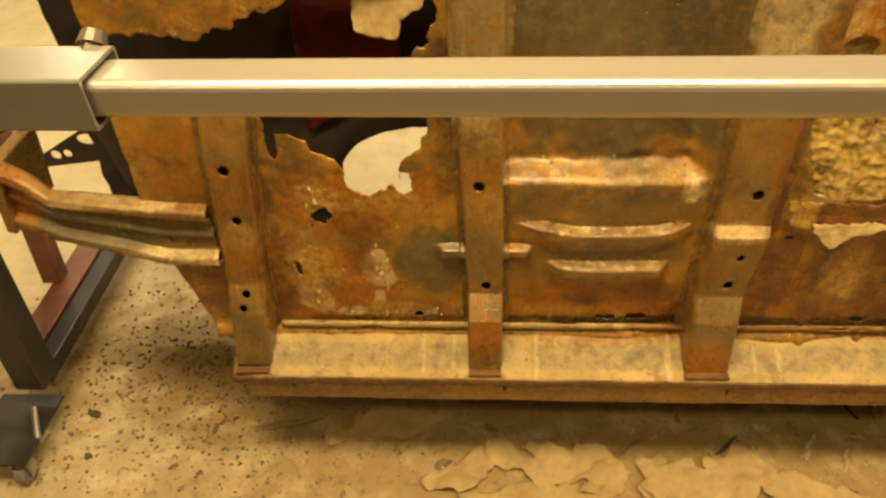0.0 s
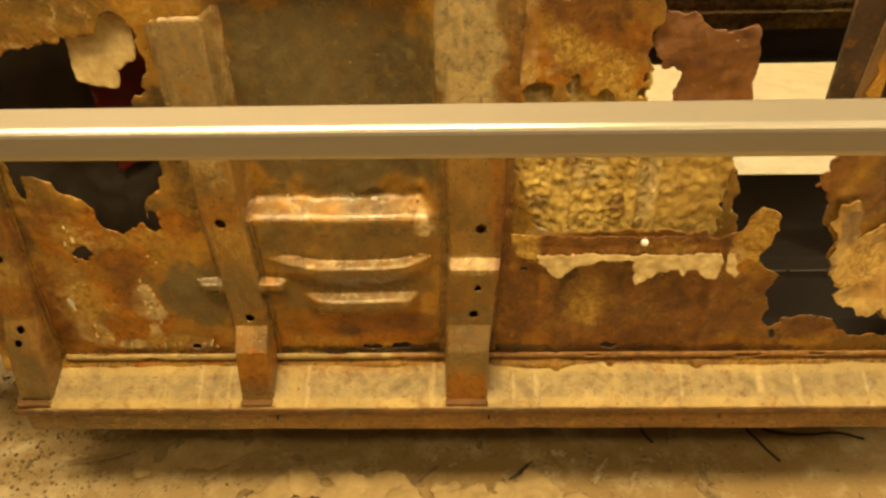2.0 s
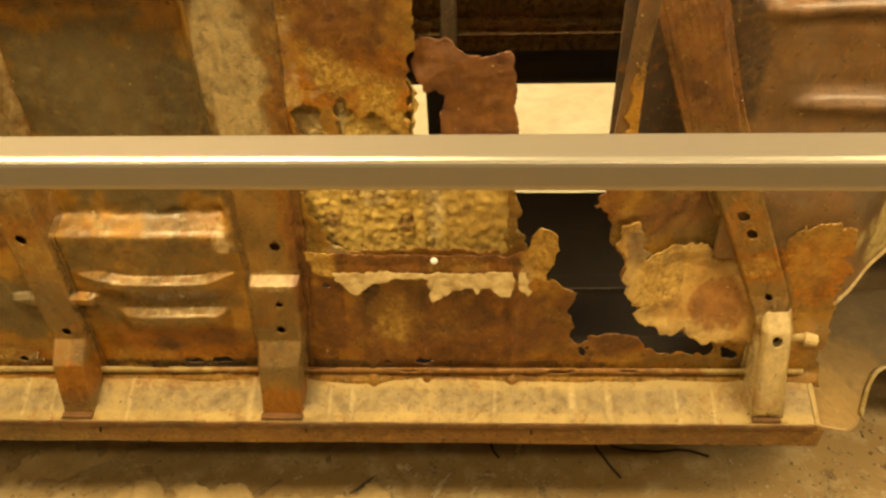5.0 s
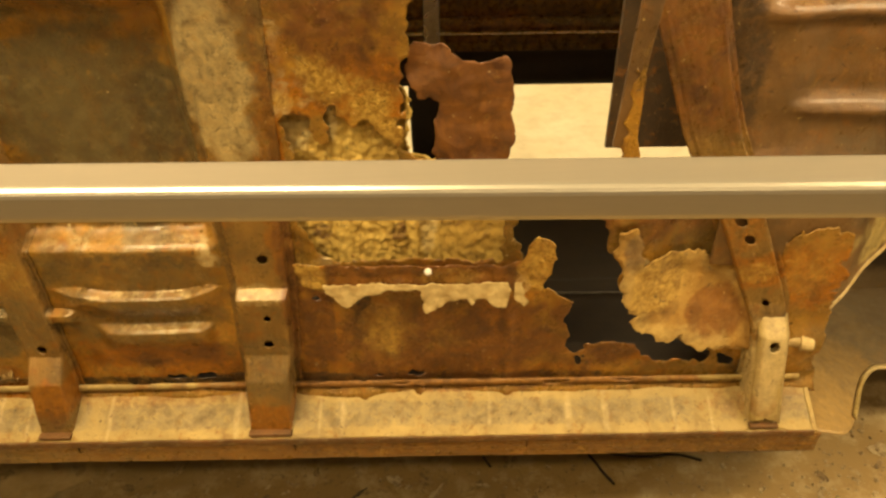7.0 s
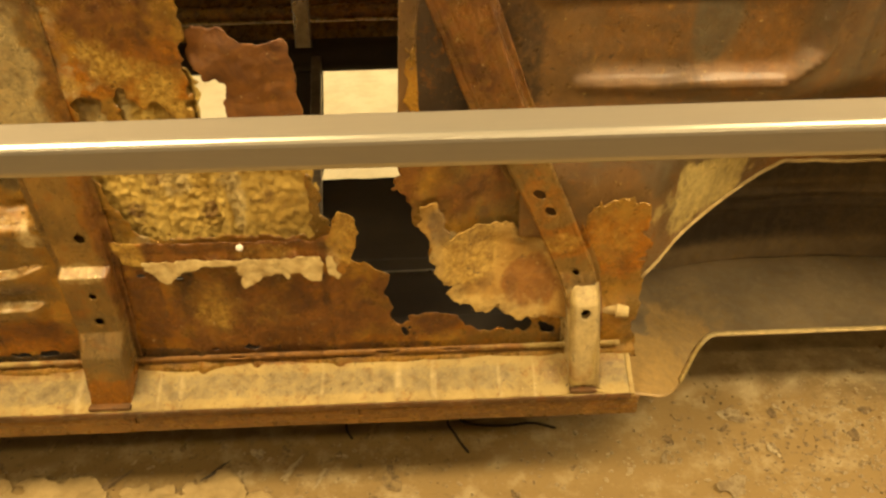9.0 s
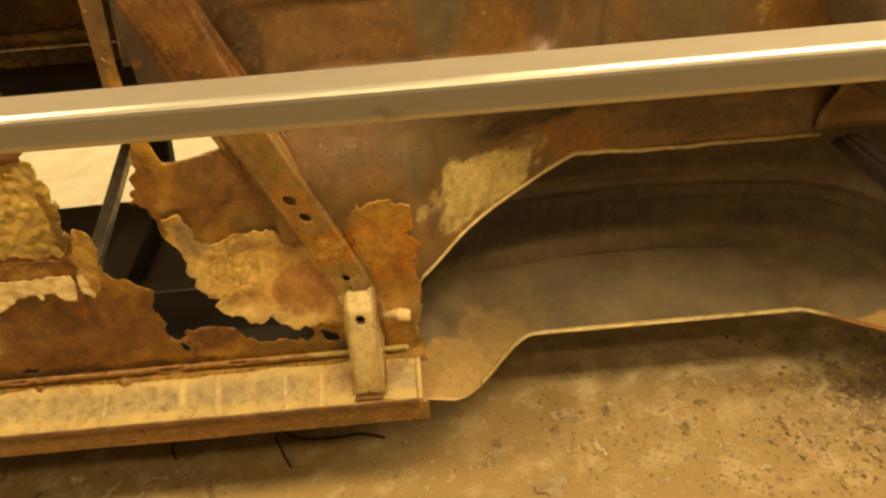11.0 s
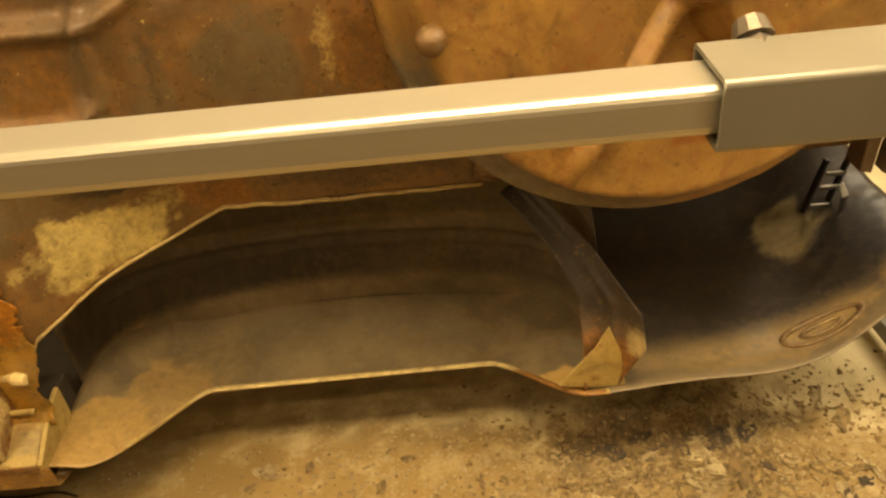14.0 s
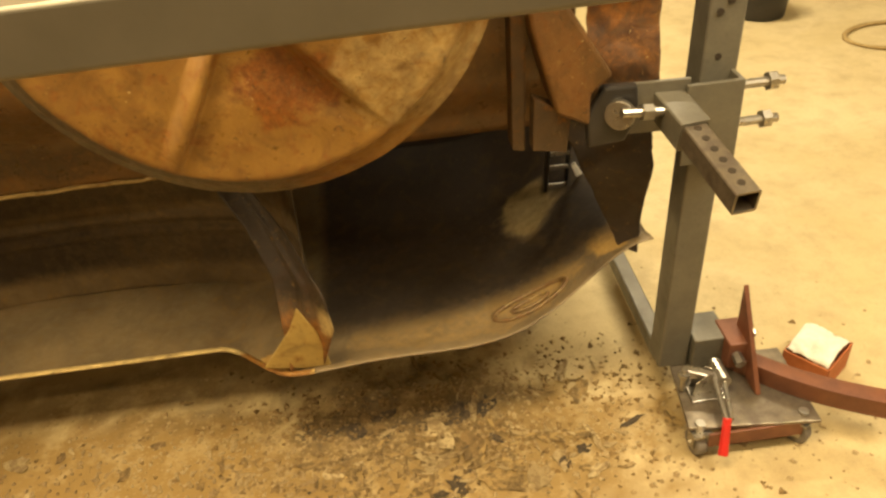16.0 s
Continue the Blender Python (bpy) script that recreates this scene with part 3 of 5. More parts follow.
def pan_y(x, z):
    y = 1.190
    w = step(0.13, 0.20, x) * (1 - step(0.43, 0.485, x))
    y += ledge(z, 0.688 + 0.012 * abs(step(0.2, 0.26, x) - step(0.40, 0.45, x) - 1), 0.024, 0.07) * w
    y += ledge(z, 0.603, 0.024, 0.075) * step(0.20, 0.24, x) * (1 - step(0.42, 0.45, x))
    rec = step(0.085, 0.125, x) * (1 - step(0.455, 0.50, x)) * step(0.790, 0.812, z) * (1 - step(1.22, 1.30, z))
    y += 0.058 * rec + 0.006 * fbm(x, z, 8, 34) * step(0.79, 0.81, z) * (1 - step(0.84, 0.86, z))
    y += ledge(z, 0.645, 0.02, 0.04) * step(-0.02, 0.0, x) * (1 - step(0.16, 0.18, x))
    y -= 0.02 * step(0.43, 0.40, z)
    for cx in (0.745, 0.865, 1.055):
        y -= 0.006 * step(cx - 0.012, cx - 0.002, x) * (1 - step(cx + 0.004, cx + 0.014, x)) * (1 - step(0.60, 0.66, z))
    y += 0.006 * fbm(x, z, 1.0, 5) + 0.0016 * fbm(x, z, 4.0, 26)
    y += 0.052 * step(1.28, 1.46, x) * step(0.50, 0.72, z) + 0.03 * step(1.28, 1.46, x) * step(0.75, 1.05, z) 
    k = step(1.55, 1.62, x) * step(0.50, 0.58, z)
    return y * (1 - k) + (1.2705 + 0.006 * fbm(x, z, 2, 4) - 0.05 * step(1.0, 0.8, z)) * k


def pan_keep(x, z):
    n = ragged(x, z, 0.017)
    k = min(-inside(h, x, z) + n for h in (HOLE_FRONT, HOLE_PAD, HOLE_MID))
    k = min(k, -inside(HOLE_SMALL, x, z) + ragged(x * 2.3, z * 2.3, 0.016), -inside(HOLE_TINY, x, z) + ragged(x * 2.3, z * 2.3, 0.012), -inside(HOLE_SLIT, x, z) + ragged(x * 2.3, z * 2.3, 0.006))
    k = min(k, x - (-0.585 + 0.0 * z), (z - 0.60) * 0.3 + (x + 0.565) if z < 0.62 else 1.0)
    k = min(k, max(0.94 - z, 1.262 - x + 0.3 * max(0.0, 1.02 - z)))
    k = min(k, max(0.79 - 0.4 * max(0.0, 1.66 - x) + ragged(x, z, 0.02) - z, 1.50 - x))
    for px, pz, rx, rz in ((0.335, 0.449, 0.020, 0.007), (0.405, 0.451, 0.024, 0.008), (0.86, 0.450, 0.020, 0.006), (0.78, 0.447, 0.014, 0.005), (-0.06, 0.450, 0.012, 0.006), (1.53, 0.470, 0.024, 0.012), (1.575, 0.462, 0.016, 0.012), (-0.30, 0.585, 0.006, 0.02), (0.675, 0.668, 0.014, 0.006), (0.745, 0.655, 0.010, 0.006)):
        k = min(k, (math.hypot((x - px) / rx, (z - pz) / rz) - 1) * 0.008 + ragged(x * 2, z * 2, 0.006))
    return min(k, 1.735 - x + ragged(x, z, 0.02))


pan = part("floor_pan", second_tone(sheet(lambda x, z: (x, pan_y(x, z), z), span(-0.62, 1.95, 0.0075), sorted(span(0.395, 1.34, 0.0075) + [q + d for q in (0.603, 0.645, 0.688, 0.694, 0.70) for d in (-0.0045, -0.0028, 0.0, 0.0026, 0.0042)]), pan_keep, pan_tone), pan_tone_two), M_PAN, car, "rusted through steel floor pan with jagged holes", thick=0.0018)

# fibre pad and torn backing that show through the holes


def pad_y(x, z):
    lump = 0.35 * abs(fbm(x, z, 0.4, 24, 2)) + 0.8 * abs(fbm(z, x, 3.4, 95, 3)) * (1 - 0.75 * step(0.90, 0.95, x))
    return 1.214 - 0.012 * lump - 0.003 * fbm(x, z * 0.6, 7, 95, 5) - 0.012 * math.exp(-((x - 0.905) / 0.007) ** 2) - 0.010 * math.exp(-((x - 0.865) / 0.006) ** 2) - 0.009 * math.exp(-((x - 0.732) / 0.010) ** 2)


def pad_tone(x, y, z):
    return (blobs([(0.74, 0.90, 0.02, 0.03, 0.7), (0.84, 0.82, 0.02, 0.02, 0.7), (0.69, 0.82, 0.02, 0.02, 0.6), (0.95, 0.84, 0.03, 0.02, 0.4)], x, z), blobs([(0.89, 0.86, 0.02, 0.12, 0.8), (0.78, 0.88, 0.03, 0.04, 0.6), (0.67, 1.03, 0.03, 0.05, 0.9), (0.73, 1.06, 0.012, 0.05, 0.9)], x, z),
            0.0, 0.0)


pad = part("insulation_pad", sheet(lambda x, z: (x, pad_y(x, z), z), span(0.62, 1.06, 0.004), span(0.73, 1.12, 0.004),
                                   lambda x, z: min(1.043 - 0.18 * step(0.95, 0.99, z) - x + ragged(x, z, 0.02), x - 0.625, 1.115 - z), pad_tone), M_INSUL, car, "crumbling yellow fibre insulation", thick=0.004)
BACKING = [(0.688, 0.722), (0.69, 0.705), (0.73, 0.668), (0.76, 0.685), (0.815, 0.712), (0.876, 0.704), (0.886, 0.652), (0.93, 0.678), (0.968, 0.686), (0.978, 0.664), (0.988, 0.682), (1.005, 0.684), (1.02, 0.668), (1.048, 0.662), (1.054, 0.722)]
TAB = [(1.06, 0.72), (1.064, 0.68), (1.082, 0.664), (1.097, 0.688), (1.094, 0.72)]
STRIP = [(0.636, 0.768), (0.645, 0.715), (0.69, 0.703), (1.05, 0.707), (1.095, 0.682), (1.112, 0.72), (1.134, 0.80), (1.125, 0.833), (1.10, 0.836), (1.086, 0.822), (1.079, 0.785), (1.04, 0.756), (0.71, 0.766)]
for edge in (BACKING, TAB):
    part("torn_backing", sheet(lambda x, z: (x, 1.163 - 0.12 * (0.73 - z) + 0.004 * fbm(x, z, 2, 20), z), span(0.66, 1.12, 0.003), span(0.64, 0.73, 0.003), lambda x, z: inside(edge, x, z) + ragged(x, z, 0.007)),
         M_PAPER, car, "pale torn backing with ragged edge", thick=0.002)


def strip_tone(x, y, z):
    return (0.6, blobs([(1.075, 0.72, 0.02, 0.03, 0.5), (1.11, 0.80, 0.012, 0.02, 0.4), (0.66, 0.72, 0.02, 0.02, 0.6)], x, z), 0.0, blobs([(0.70, 0.74, 0.012, 0.03, 0.5), (0.87, 0.735, 0.01, 0.03, 0.5), (1.055, 0.74, 0.01, 0.04, 0.7)], x, z))


part("torn_strip", second_tone(sheet(lambda x, z: (x, 1.167 - 0.03 * step(1.04, 1.14, x) + 0.005 * fbm(x, z, 2, 18) + 0.004 * math.exp(-((z - 0.735) / 0.012) ** 2), z), span(0.63, 1.15, 0.005), span(0.67, 0.85, 0.005), lambda x, z: inside(STRIP, x, z) + ragged(x, z, 0.006), strip_tone),
                               lambda x, y, z: (0.75 * step(0.68, 0.71, x) * (1 - step(1.05, 1.09, x)), blobs([(0.66, 0.74, 0.03, 0.04, 0.9), (1.11, 0.77, 0.04, 0.08, 0.75), (0.93, 0.735, 0.06, 0.02, 0.4)], x, z))), M_PAN, car, "rusty torn metal strip with curled end", thick=0.002)
b = bmesh.new()
bmesh.ops.create_uvsphere(b, u_segments=12, v_segments=8, radius=0.0075, matrix=Matrix.Translation((0.892, 1.158, 0.754)))
part("rivet", b, M_TISSUE, car, "small white plastic rivet")
FLAP = [(0.858, 1.150), (0.881, 1.188), (0.92, 1.182), (0.961, 1.164), (1.034, 1.157), (1.044, 1.123), (1.050, 1.008), (1.030, 0.965), (0.905, 0.96), (0.918, 1.087), (0.885, 1.10), (0.870, 1.11)]
part("torn_flap", second_tone(sheet(lambda x, z: (x, 1.205 - 0.1 * (1.15 - z) * 0.3 + 0.006 * fbm(x, z, 2, 12), z), span(0.85, 1.06, 0.005), span(0.95, 1.2, 0.005),
                                    lambda x, z: inside(FLAP, x, z) + ragged(x, z, 0.012), lambda x, y, z: (0.3, blobs([(0.97, 1.07, 0.03, 0.02, 0.3)], x, z), 0, 0.42)), lambda x, y, z: (0.9, 0.0)), M_SILL, car, "dark brown torn metal flap", thick=0.002)
FAN = [(1.262, 0.82), (1.268, 0.74), (1.288, 0.65), (1.322, 0.575), (1.372, 0.548), (1.42, 0.545), (1.47, 0.522), (1.56, 0.52), (1.585, 0.60), (1.53, 0.69), (1.45, 0.735), (1.38, 0.758), (1.32, 0.745), (1.29, 0.83)]


def fan_edge(x, z):
    a = math.atan2(z - 0.70, x - 1.47)
    return inside(FAN, x, z) + 0.003 * math.sin(a * 34) + ragged(x, z, 0.012)


def fan_tone(x, y, z):
    rim = 1 - step(0.015, 0.05, inside(FAN, x, z) + ragged(x, z, 0.02))
    return (blobs([(1.49, 0.60, 0.07, 0.06, 0.8)], x, z), (0.55 * rim + 0.03) * (1 - step(0.70, 0.80, z)) * (1 - step(1.50, 1.56, x)), blobs([(1.30, 0.78, 0.03, 0.06, 0.5)], x, z), 0.0)


part("torn_underlay", second_tone(sheet(lambda x, z: (x, pan_y(x, z) - 0.008 - 0.005 * step(0.05, 0.0, inside(FAN, x, z)) + 0.002 * fbm(x, z, 2, 24), z), span(1.24, 1.60, 0.004), span(0.50, 0.84, 0.004), fan_edge, fan_tone),
                                  lambda x, y, z: (0.0, blobs([(1.36, 0.68, 0.07, 0.08, 0.7)], x, z))), M_FELT, car, "ochre matted underlay with scalloped pale edge", thick=0.004)

# loose flecks of old paint that cling to the pan
chips = random.Random(21)


def flecks(name, material, label, spots, lo, hi):
    """Tiny curled flakes round the given places (x, z, spread x, spread z, count), standing a little off the pan."""
    fv, ff = [], []
    for cx, cz, sx, sz, n in spots:
        for i in range(n):
            x, z = chips.gauss(cx, sx), chips.gauss(cz, sz)
            if pan_keep(x, z) < 0.006 or z < 0.435:
                continue
            q, a, y = lo + (hi - lo) * chips.random() ** 2, chips.uniform(0, 6.28), pan_y(x, z) - 0.0015
            n0, lift = len(fv), chips.uniform(0.001, 0.004)
            for k in range(5):
                w = q * chips.uniform(0.5, 1.2)
                fv.append((x + w * 0.7 * math.cos(a + 1.257 * k), y - lift * (k % 2), z + w * 1.3 * math.sin(a + 1.257 * k)))
            fv.append((x, y - lift, z))
            ff += [(n0 + k, n0 + (k + 1) % 5, n0 + 5) for k in range(5)]
    me = bpy.data.meshes.new(name)
    me.from_pydata(fv, [], ff)
    return tagged(part(name, me, material, car, label, thick=0.0008), label, kind="stuff")


flecks("flaking_paint", M_PAPER, "pale flecks of old paint", ((-0.13, 0.585, 0.008, 0.025, 26), (-0.26, 0.50, 0.04, 0.02, 8), (-0.10, 0.458, 0.08, 0.006, 26), (-0.25, 0.755, 0.008, 0.015, 7), (-0.08, 0.70, 0.02, 0.006, 5), (0.33, 0.806, 0.10, 0.006, 16), (0.9, 0.50, 0.15, 0.03, 5)), 0.0015, 0.008)

# ribs across the floor


def rib(pts, holes, face=0.70, label="brown pressed steel floor rib with round holes", tone=None):
    """A hat-section rib. pts: (x, y of its face, z, half width) from its foot up; holes: (share, across, radius in metres)."""
    length = sum((Vector(p[:3]) - Vector(q[:3])).length for p, q in zip(pts, pts[1:]))
    prof = [(-1.0, 1), (-0.78, 1), (-face - 0.02, 0.10), (-face + 0.04, 0), (face - 0.04, 0), (face + 0.02, 0.10), (0.78, 1), (1.0, 1)]

    def f(s, v):
        x, y, z, w = along(pts, s)
        k = next(i for i in range(len(prof) - 1) if v <= prof[i + 1][0] + 1e-9)
        (a, da), (b, db) = prof[k], prof[k + 1]
        back = da + (db - da) * (v - a) / (b - a)
        foot = max(y + 0.001, pan_y(x + v * w, max(z, 0.43)) - 0.004)
        return (x + v * w, y + (foot - y) * back + 0.0012 * fbm(x + v, y, z, 20), z)

    def keep(s, v):
        w = along(pts, s)[3]
        k = 1.0
        for hs, hv, r in holes:
            k = min(k, math.hypot(math.dist(along(pts, s)[:3], along(pts, hs)[:3]), (v - hv) * w) - r)
        return k

    vv = sorted(set([round(p[0], 3) for p in prof] + [round(v, 3) for v in span(-1, 1, 0.06)]))
    return part("floor_rib", second_tone(sheet(f, span(0, 1, 0.005 / length), vv, keep, tone), lambda x, y, z: (0.75 * step(0.95, 1.05, z) * step(1.0, 1.2, x) + blobs([(0.62, 0.6, 0.02, 0.3, 0.7), (-0.36, 0.6, 0.02, 0.3, 0.5), (1.66, 0.5, 0.02, 0.2, 0.8), (0.08, 0.41, 0.03, 0.03, 0.4)], x, z), blobs([(-0.40, 0.68, 0.04, 0.04, 0.5), (0.08, 0.76, 0.04, 0.05, 0.4), (1.55, 0.70, 0.04, 0.03, 0.5)], x, z))), M_RIB, car, label, thick=0.002)


# spots_p on the upper second and third ribs paints in their gloss highlights.
def rib_tone(spots_r, spots_g, spots_p=()):
    return lambda x, y, z: (blobs(spots_r, x, z), blobs(spots_p, x, z), blobs(spots_g, x, z), 0.4 * step(1.172, 1.186, y) * (1 - step(1.19, 1.2, y)))


rib([(-0.415, 1.105, 0.372, 0.052), (-0.41, 1.13, 0.50, 0.052), (-0.41, 1.162, 0.56, 0.052), (-0.40, 1.168, 0.72, 0.052), (-0.39, 1.165, 0.87, 0.056), (-0.375, 1.18, 1.0, 0.056)],
    [(0.335, 0.0, 0.009), (0.245, -0.15, 0.008), (0.60, 0.05, 0.010), (0.755, -0.1, 0.011)],
    tone=rib_tone([(-0.40, 0.62, 0.05, 0.05, 0.7), (-0.39, 0.8, 0.06, 0.06, 0.6)], [(-0.41, 0.42, 0.06, 0.07, 0.6)]))
rib([(0.083, 1.102, 0.372, 0.048), (0.083, 1.128, 0.49, 0.048), (0.082, 1.168, 0.535, 0.048), (0.078, 1.172, 0.70, 0.050), (0.072, 1.172, 0.83, 0.052), (0.070, 1.19, 1.2, 0.056)],
    [(0.425, 0.05, 0.010), (0.75, -0.1, 0.011)],
    tone=rib_tone([(0.08, 0.45, 0.06, 0.05, 0.9), (0.08, 0.82, 0.05, 0.05, 0.6)], [(0.08, 0.62, 0.06, 0.09, 0.5), (0.08, 0.39, 0.05, 0.03, 0.4)], [(0.07, 1.08, 0.07, 0.2, 0.45)]))
rib([(0.545, 1.100, 0.370, 0.062), (0.548, 1.126, 0.49, 0.062), (0.552, 1.158, 0.54, 0.066), (0.562, 1.150, 0.695, 0.068), (0.565, 1.172, 0.708, 0.068), (0.565, 1.178, 0.95, 0.072), (0.57, 1.19, 1.3, 0.075)],
    [(0.368, 0.1, 0.010), (0.447, 0.15, 0.008), (0.715, 0.15, 0.011)],
    tone=rib_tone([(0.55, 0.40, 0.07, 0.04, 0.9), (0.62, 0.95, 0.03, 0.3, 0.6)], [(0.57, 0.53, 0.07, 0.08, 0.5)], [(0.555, 1.14, 0.07, 0.16, 0.8), (0.555, 0.70, 0.07, 0.02, 0.5)]))
rib([(1.612, 1.098, 0.372, 0.046), (1.608, 1.136, 0.48, 0.046), (1.603, 1.172, 0.565, 0.048), (1.585, 1.198, 0.63, 0.054), (1.52, 1.214, 0.785, 0.058), (1.485, 1.22, 0.86, 0.060), (1.42, 1.235, 1.0, 0.062), (1.31, 1.25, 1.3, 0.064)],
    [(0.255, 0.0, 0.012), (0.425, 0.0, 0.008), (0.565, 0.0, 0.011), (0.635, -0.1, 0.012)],
    tone=rib_tone([(1.555, 0.70, 0.06, 0.05, 0.9), (1.5, 0.8, 0.06, 0.06, 0.5)], [], [(1.608, 0.46, 0.07, 0.13, 0.9)]))



def foot_y(z):
    return 1.090 + (z - 0.375) * 0.345 if z < 0.565 else 1.1556 + (z - 0.565) * 0.9


part("rib_foot_bracket", sheet(lambda x, z: (x, foot_y(z) + 0.010 * step(0.024, 0.031, abs(x - 1.606)), z), span(1.574, 1.638, 0.004), span(0.378, 0.60, 0.005), lambda x, z: min(math.hypot(x - 1.606, z - 0.547) - 0.011, z - 0.384 - 0.012 * step(0.005, 0.0, abs(x - 1.606))),
                               lambda x, y, z: (blobs([(1.60, 0.42, 0.03, 0.03, 0.7)], x, z), 0.35 + blobs([(1.606, 0.5, 0.03, 0.1, 0.5)], x, z), 0.0, 0.0)), M_ROCKER, car, "pale tan folded bracket on the rib foot", thick=0.003)
# Strips added to draw the dark gap under each rib foot.
for fx, fw in ((-0.415, 0.036), (0.083, 0.034), (0.545, 0.046), (1.606, 0.03)):
    part("rib_toe", box((fx - fw, 1.086, 0.366), (fx + fw, 1.102, 0.375)), M_SILL, car, "dark red-brown strip for the gap under the rib", bevel=0.002)

# rocker: shelf, folded lip and the sill below


def rocker_tone(x, y, z):
    marks = [(c, 1.13, 0.006, 0.05, 0.6) for c in (-0.05, 0.015, 0.19, 0.47, 0.65, 0.70, 1.02, 1.19, 1.27, 1.42, 1.5)]
    return (blobs([(0.7, 1.185, 1.0, 0.012, 0.8), (-0.45, 1.13, 0.05, 0.06, 0.8), (1.6, 1.15, 0.12, 0.03, 0.5), (0.3, 1.165, 0.2, 0.02, 0.5)], x, y), blobs(marks, x, y),
            0.55 * step(1.10, 1.112, y) * (1 - step(1.150, 1.165, y)) * step(0.0, 0.3, 0.5 + fbm(x, 0, 5, 3)), 0.0)


def shelf_z(x, y):
    z = 0.362 + (y - 1.09) * 0.52
    for c in (0.19, 0.68, 1.03, 1.27):
        z += 0.003 * step(c - 0.008, c, x) * (1 - step(c + 0.002, c + 0.01, x)) * step(1.105, 1.115, y) * (1 - step(1.15, 1.16, y))
    return z + 0.0015 * fbm(x, y, 0, 9) - 0.012 * step(-0.42, -0.46, x)


rocker = part("rocker_shelf", sheet(lambda x, y: (x, y, shelf_z(x, y)), span(-0.465, 1.715, 0.008), span(1.084, 1.20, 0.006),
                                    lambda x, y: min(x + 0.46 + ragged(x, y, 0.02), 1.712 - x), rocker_tone), M_ROCKER, car, "dusty tan steel rocker shelf", thick=0.003)
part("rocker_lip", sheet(lambda x, z: (x, 1.083 + 0.002 * fbm(x, 0, 0, 7), z + 0.002 * fbm(x, 1, 0, 11)), span(-0.46, 1.715, 0.01), span(0.346, 0.363, 0.004), None, lambda x, y, z: (0.1, 0.15, 0.2, 0)), M_SILL, rocker, thick=0.003)
part("sill_panel", second_tone(sheet(lambda x, v: (x, 1.0875 + 0.004 * v + 0.05 * step(0.7, 1.0, v) ** 2 + 0.003 * fbm(x, v, 0, 6), 0.350 - 0.080 * v), span(-0.44, 1.735, 0.012), span(0, 1, 0.06),
                                     lambda x, v: min(abs(x - c) + (0.02 if v > 0.42 else 0.0) - 0.0028 for c in (-0.334, 0.124, 0.595, 1.10)),
                                     lambda x, y, z: (blobs([(0.8, 0.32, 0.7, 0.06, 0.5), (1.4, 0.32, 0.4, 0.06, 0.3)], x, z), 0, blobs([(-0.2, 0.31, 0.3, 0.05, 0.7)], x, z), 0.1)), lambda x, y, z: (0.30 + 0.25 * step(0.3, 0.7, x), 0.25)), M_RIB, car, "rusty brown rounded outer sill", thick=0.003)
part("rocker_seam", sheet(lambda x, v: (x, 1.186 - 0.012 * v, 0.424 + 0.012 * math.sin(math.pi * v)), span(-0.36, 1.70, 0.01), span(0, 1, 0.2),
                          lambda x, v: 0.35 + fbm(x, v, 3, 9), lambda x, y, z: (blobs([(0.9, 0.43, 0.6, 0.05, 1)], x, z), blobs([(-0.1, 0.43, 0.25, 0.05, 0.5), (0.3, 0.43, 0.2, 0.05, 0.4)], x, z), 0, 0.2)), M_ROCKER, car, thick=0.002)
part("rocker_end_cap", prism([(1.086, 0.334), (1.086, 0.361), (1.20, 0.421), (1.25, 0.43), (1.25, 0.334)], "x", 1.7125, 1.724), M_ROCKER, rocker, "tan end cap of the rocker", bevel=0.002)
for x0 in (-0.415, 0.083, 0.545, 1.612):
    part("rib_foot_weld", box((x0 - 0.042, 1.088, 0.362), (x0 + 0.042, 1.10, 0.367), Matrix.Translation((0, 0, 0))), M_ROCKER, rocker, bevel=0.002)

b = rod((1.650, 1.205, 0.512), (1.69, 1.195, 0.516), 0.013, 10)
rod((1.684, 1.195, 0.515), (1.712, 1.188, 0.514), 0.018, 12, 0.013, b)
part("plug", b, M_PAPER, car, "pale dusty plug", bevel=0.003)

# rear seat floor, with its channel and pressed bead


def seat_y(x, z):
    """The floor from the rear seat back: rises over the axle, with a rounded bead pressed into the seat part."""
    y = 1.275 - 0.05 * step(1.0, 0.8, z) * (1 - step(1.7, 1.85, x)) + 0.215 * step(1.72, 2.16, x) * (1 - step(0.80, 1.02, z)) + 0.05 * step(2.0, 2.25, x) * step(0.80, 1.02, z)
    d = inside([(1.20, 1.034), (1.97, 1.020), (2.035, 1.07), (2.05, 1.6), (1.20, 1.6)], x, z)
    bead = max(0.0, 1 - abs(d) / 0.012) * step(1.53, 1.60, x)
    up = inside([(1.20, 1.207), (2.0, 1.203), (2.07, 1.215), (2.14, 1.25), (2.2, 1.6), (1.20, 1.6)], x, z)
    y -= 0.018 * max(0.0, 1 - abs(up) / 0.018) * step(1.45, 1.52, x) - 0.02 * step(0.0, 0.03, up) * step(1.45, 1.52, x)
    y += 0.004 * math.exp(-((x - 2.125) / 0.006) ** 2)
    return y - 0.016 * bead * bead * (3 - 2 * bead) + 0.018 * step(0.0, 0.04, d) * step(1.52, 1.62, x) + 0.006 * fbm(x, z, 2, 4) + 0.0016 * fbm(x, z, 2, 22)


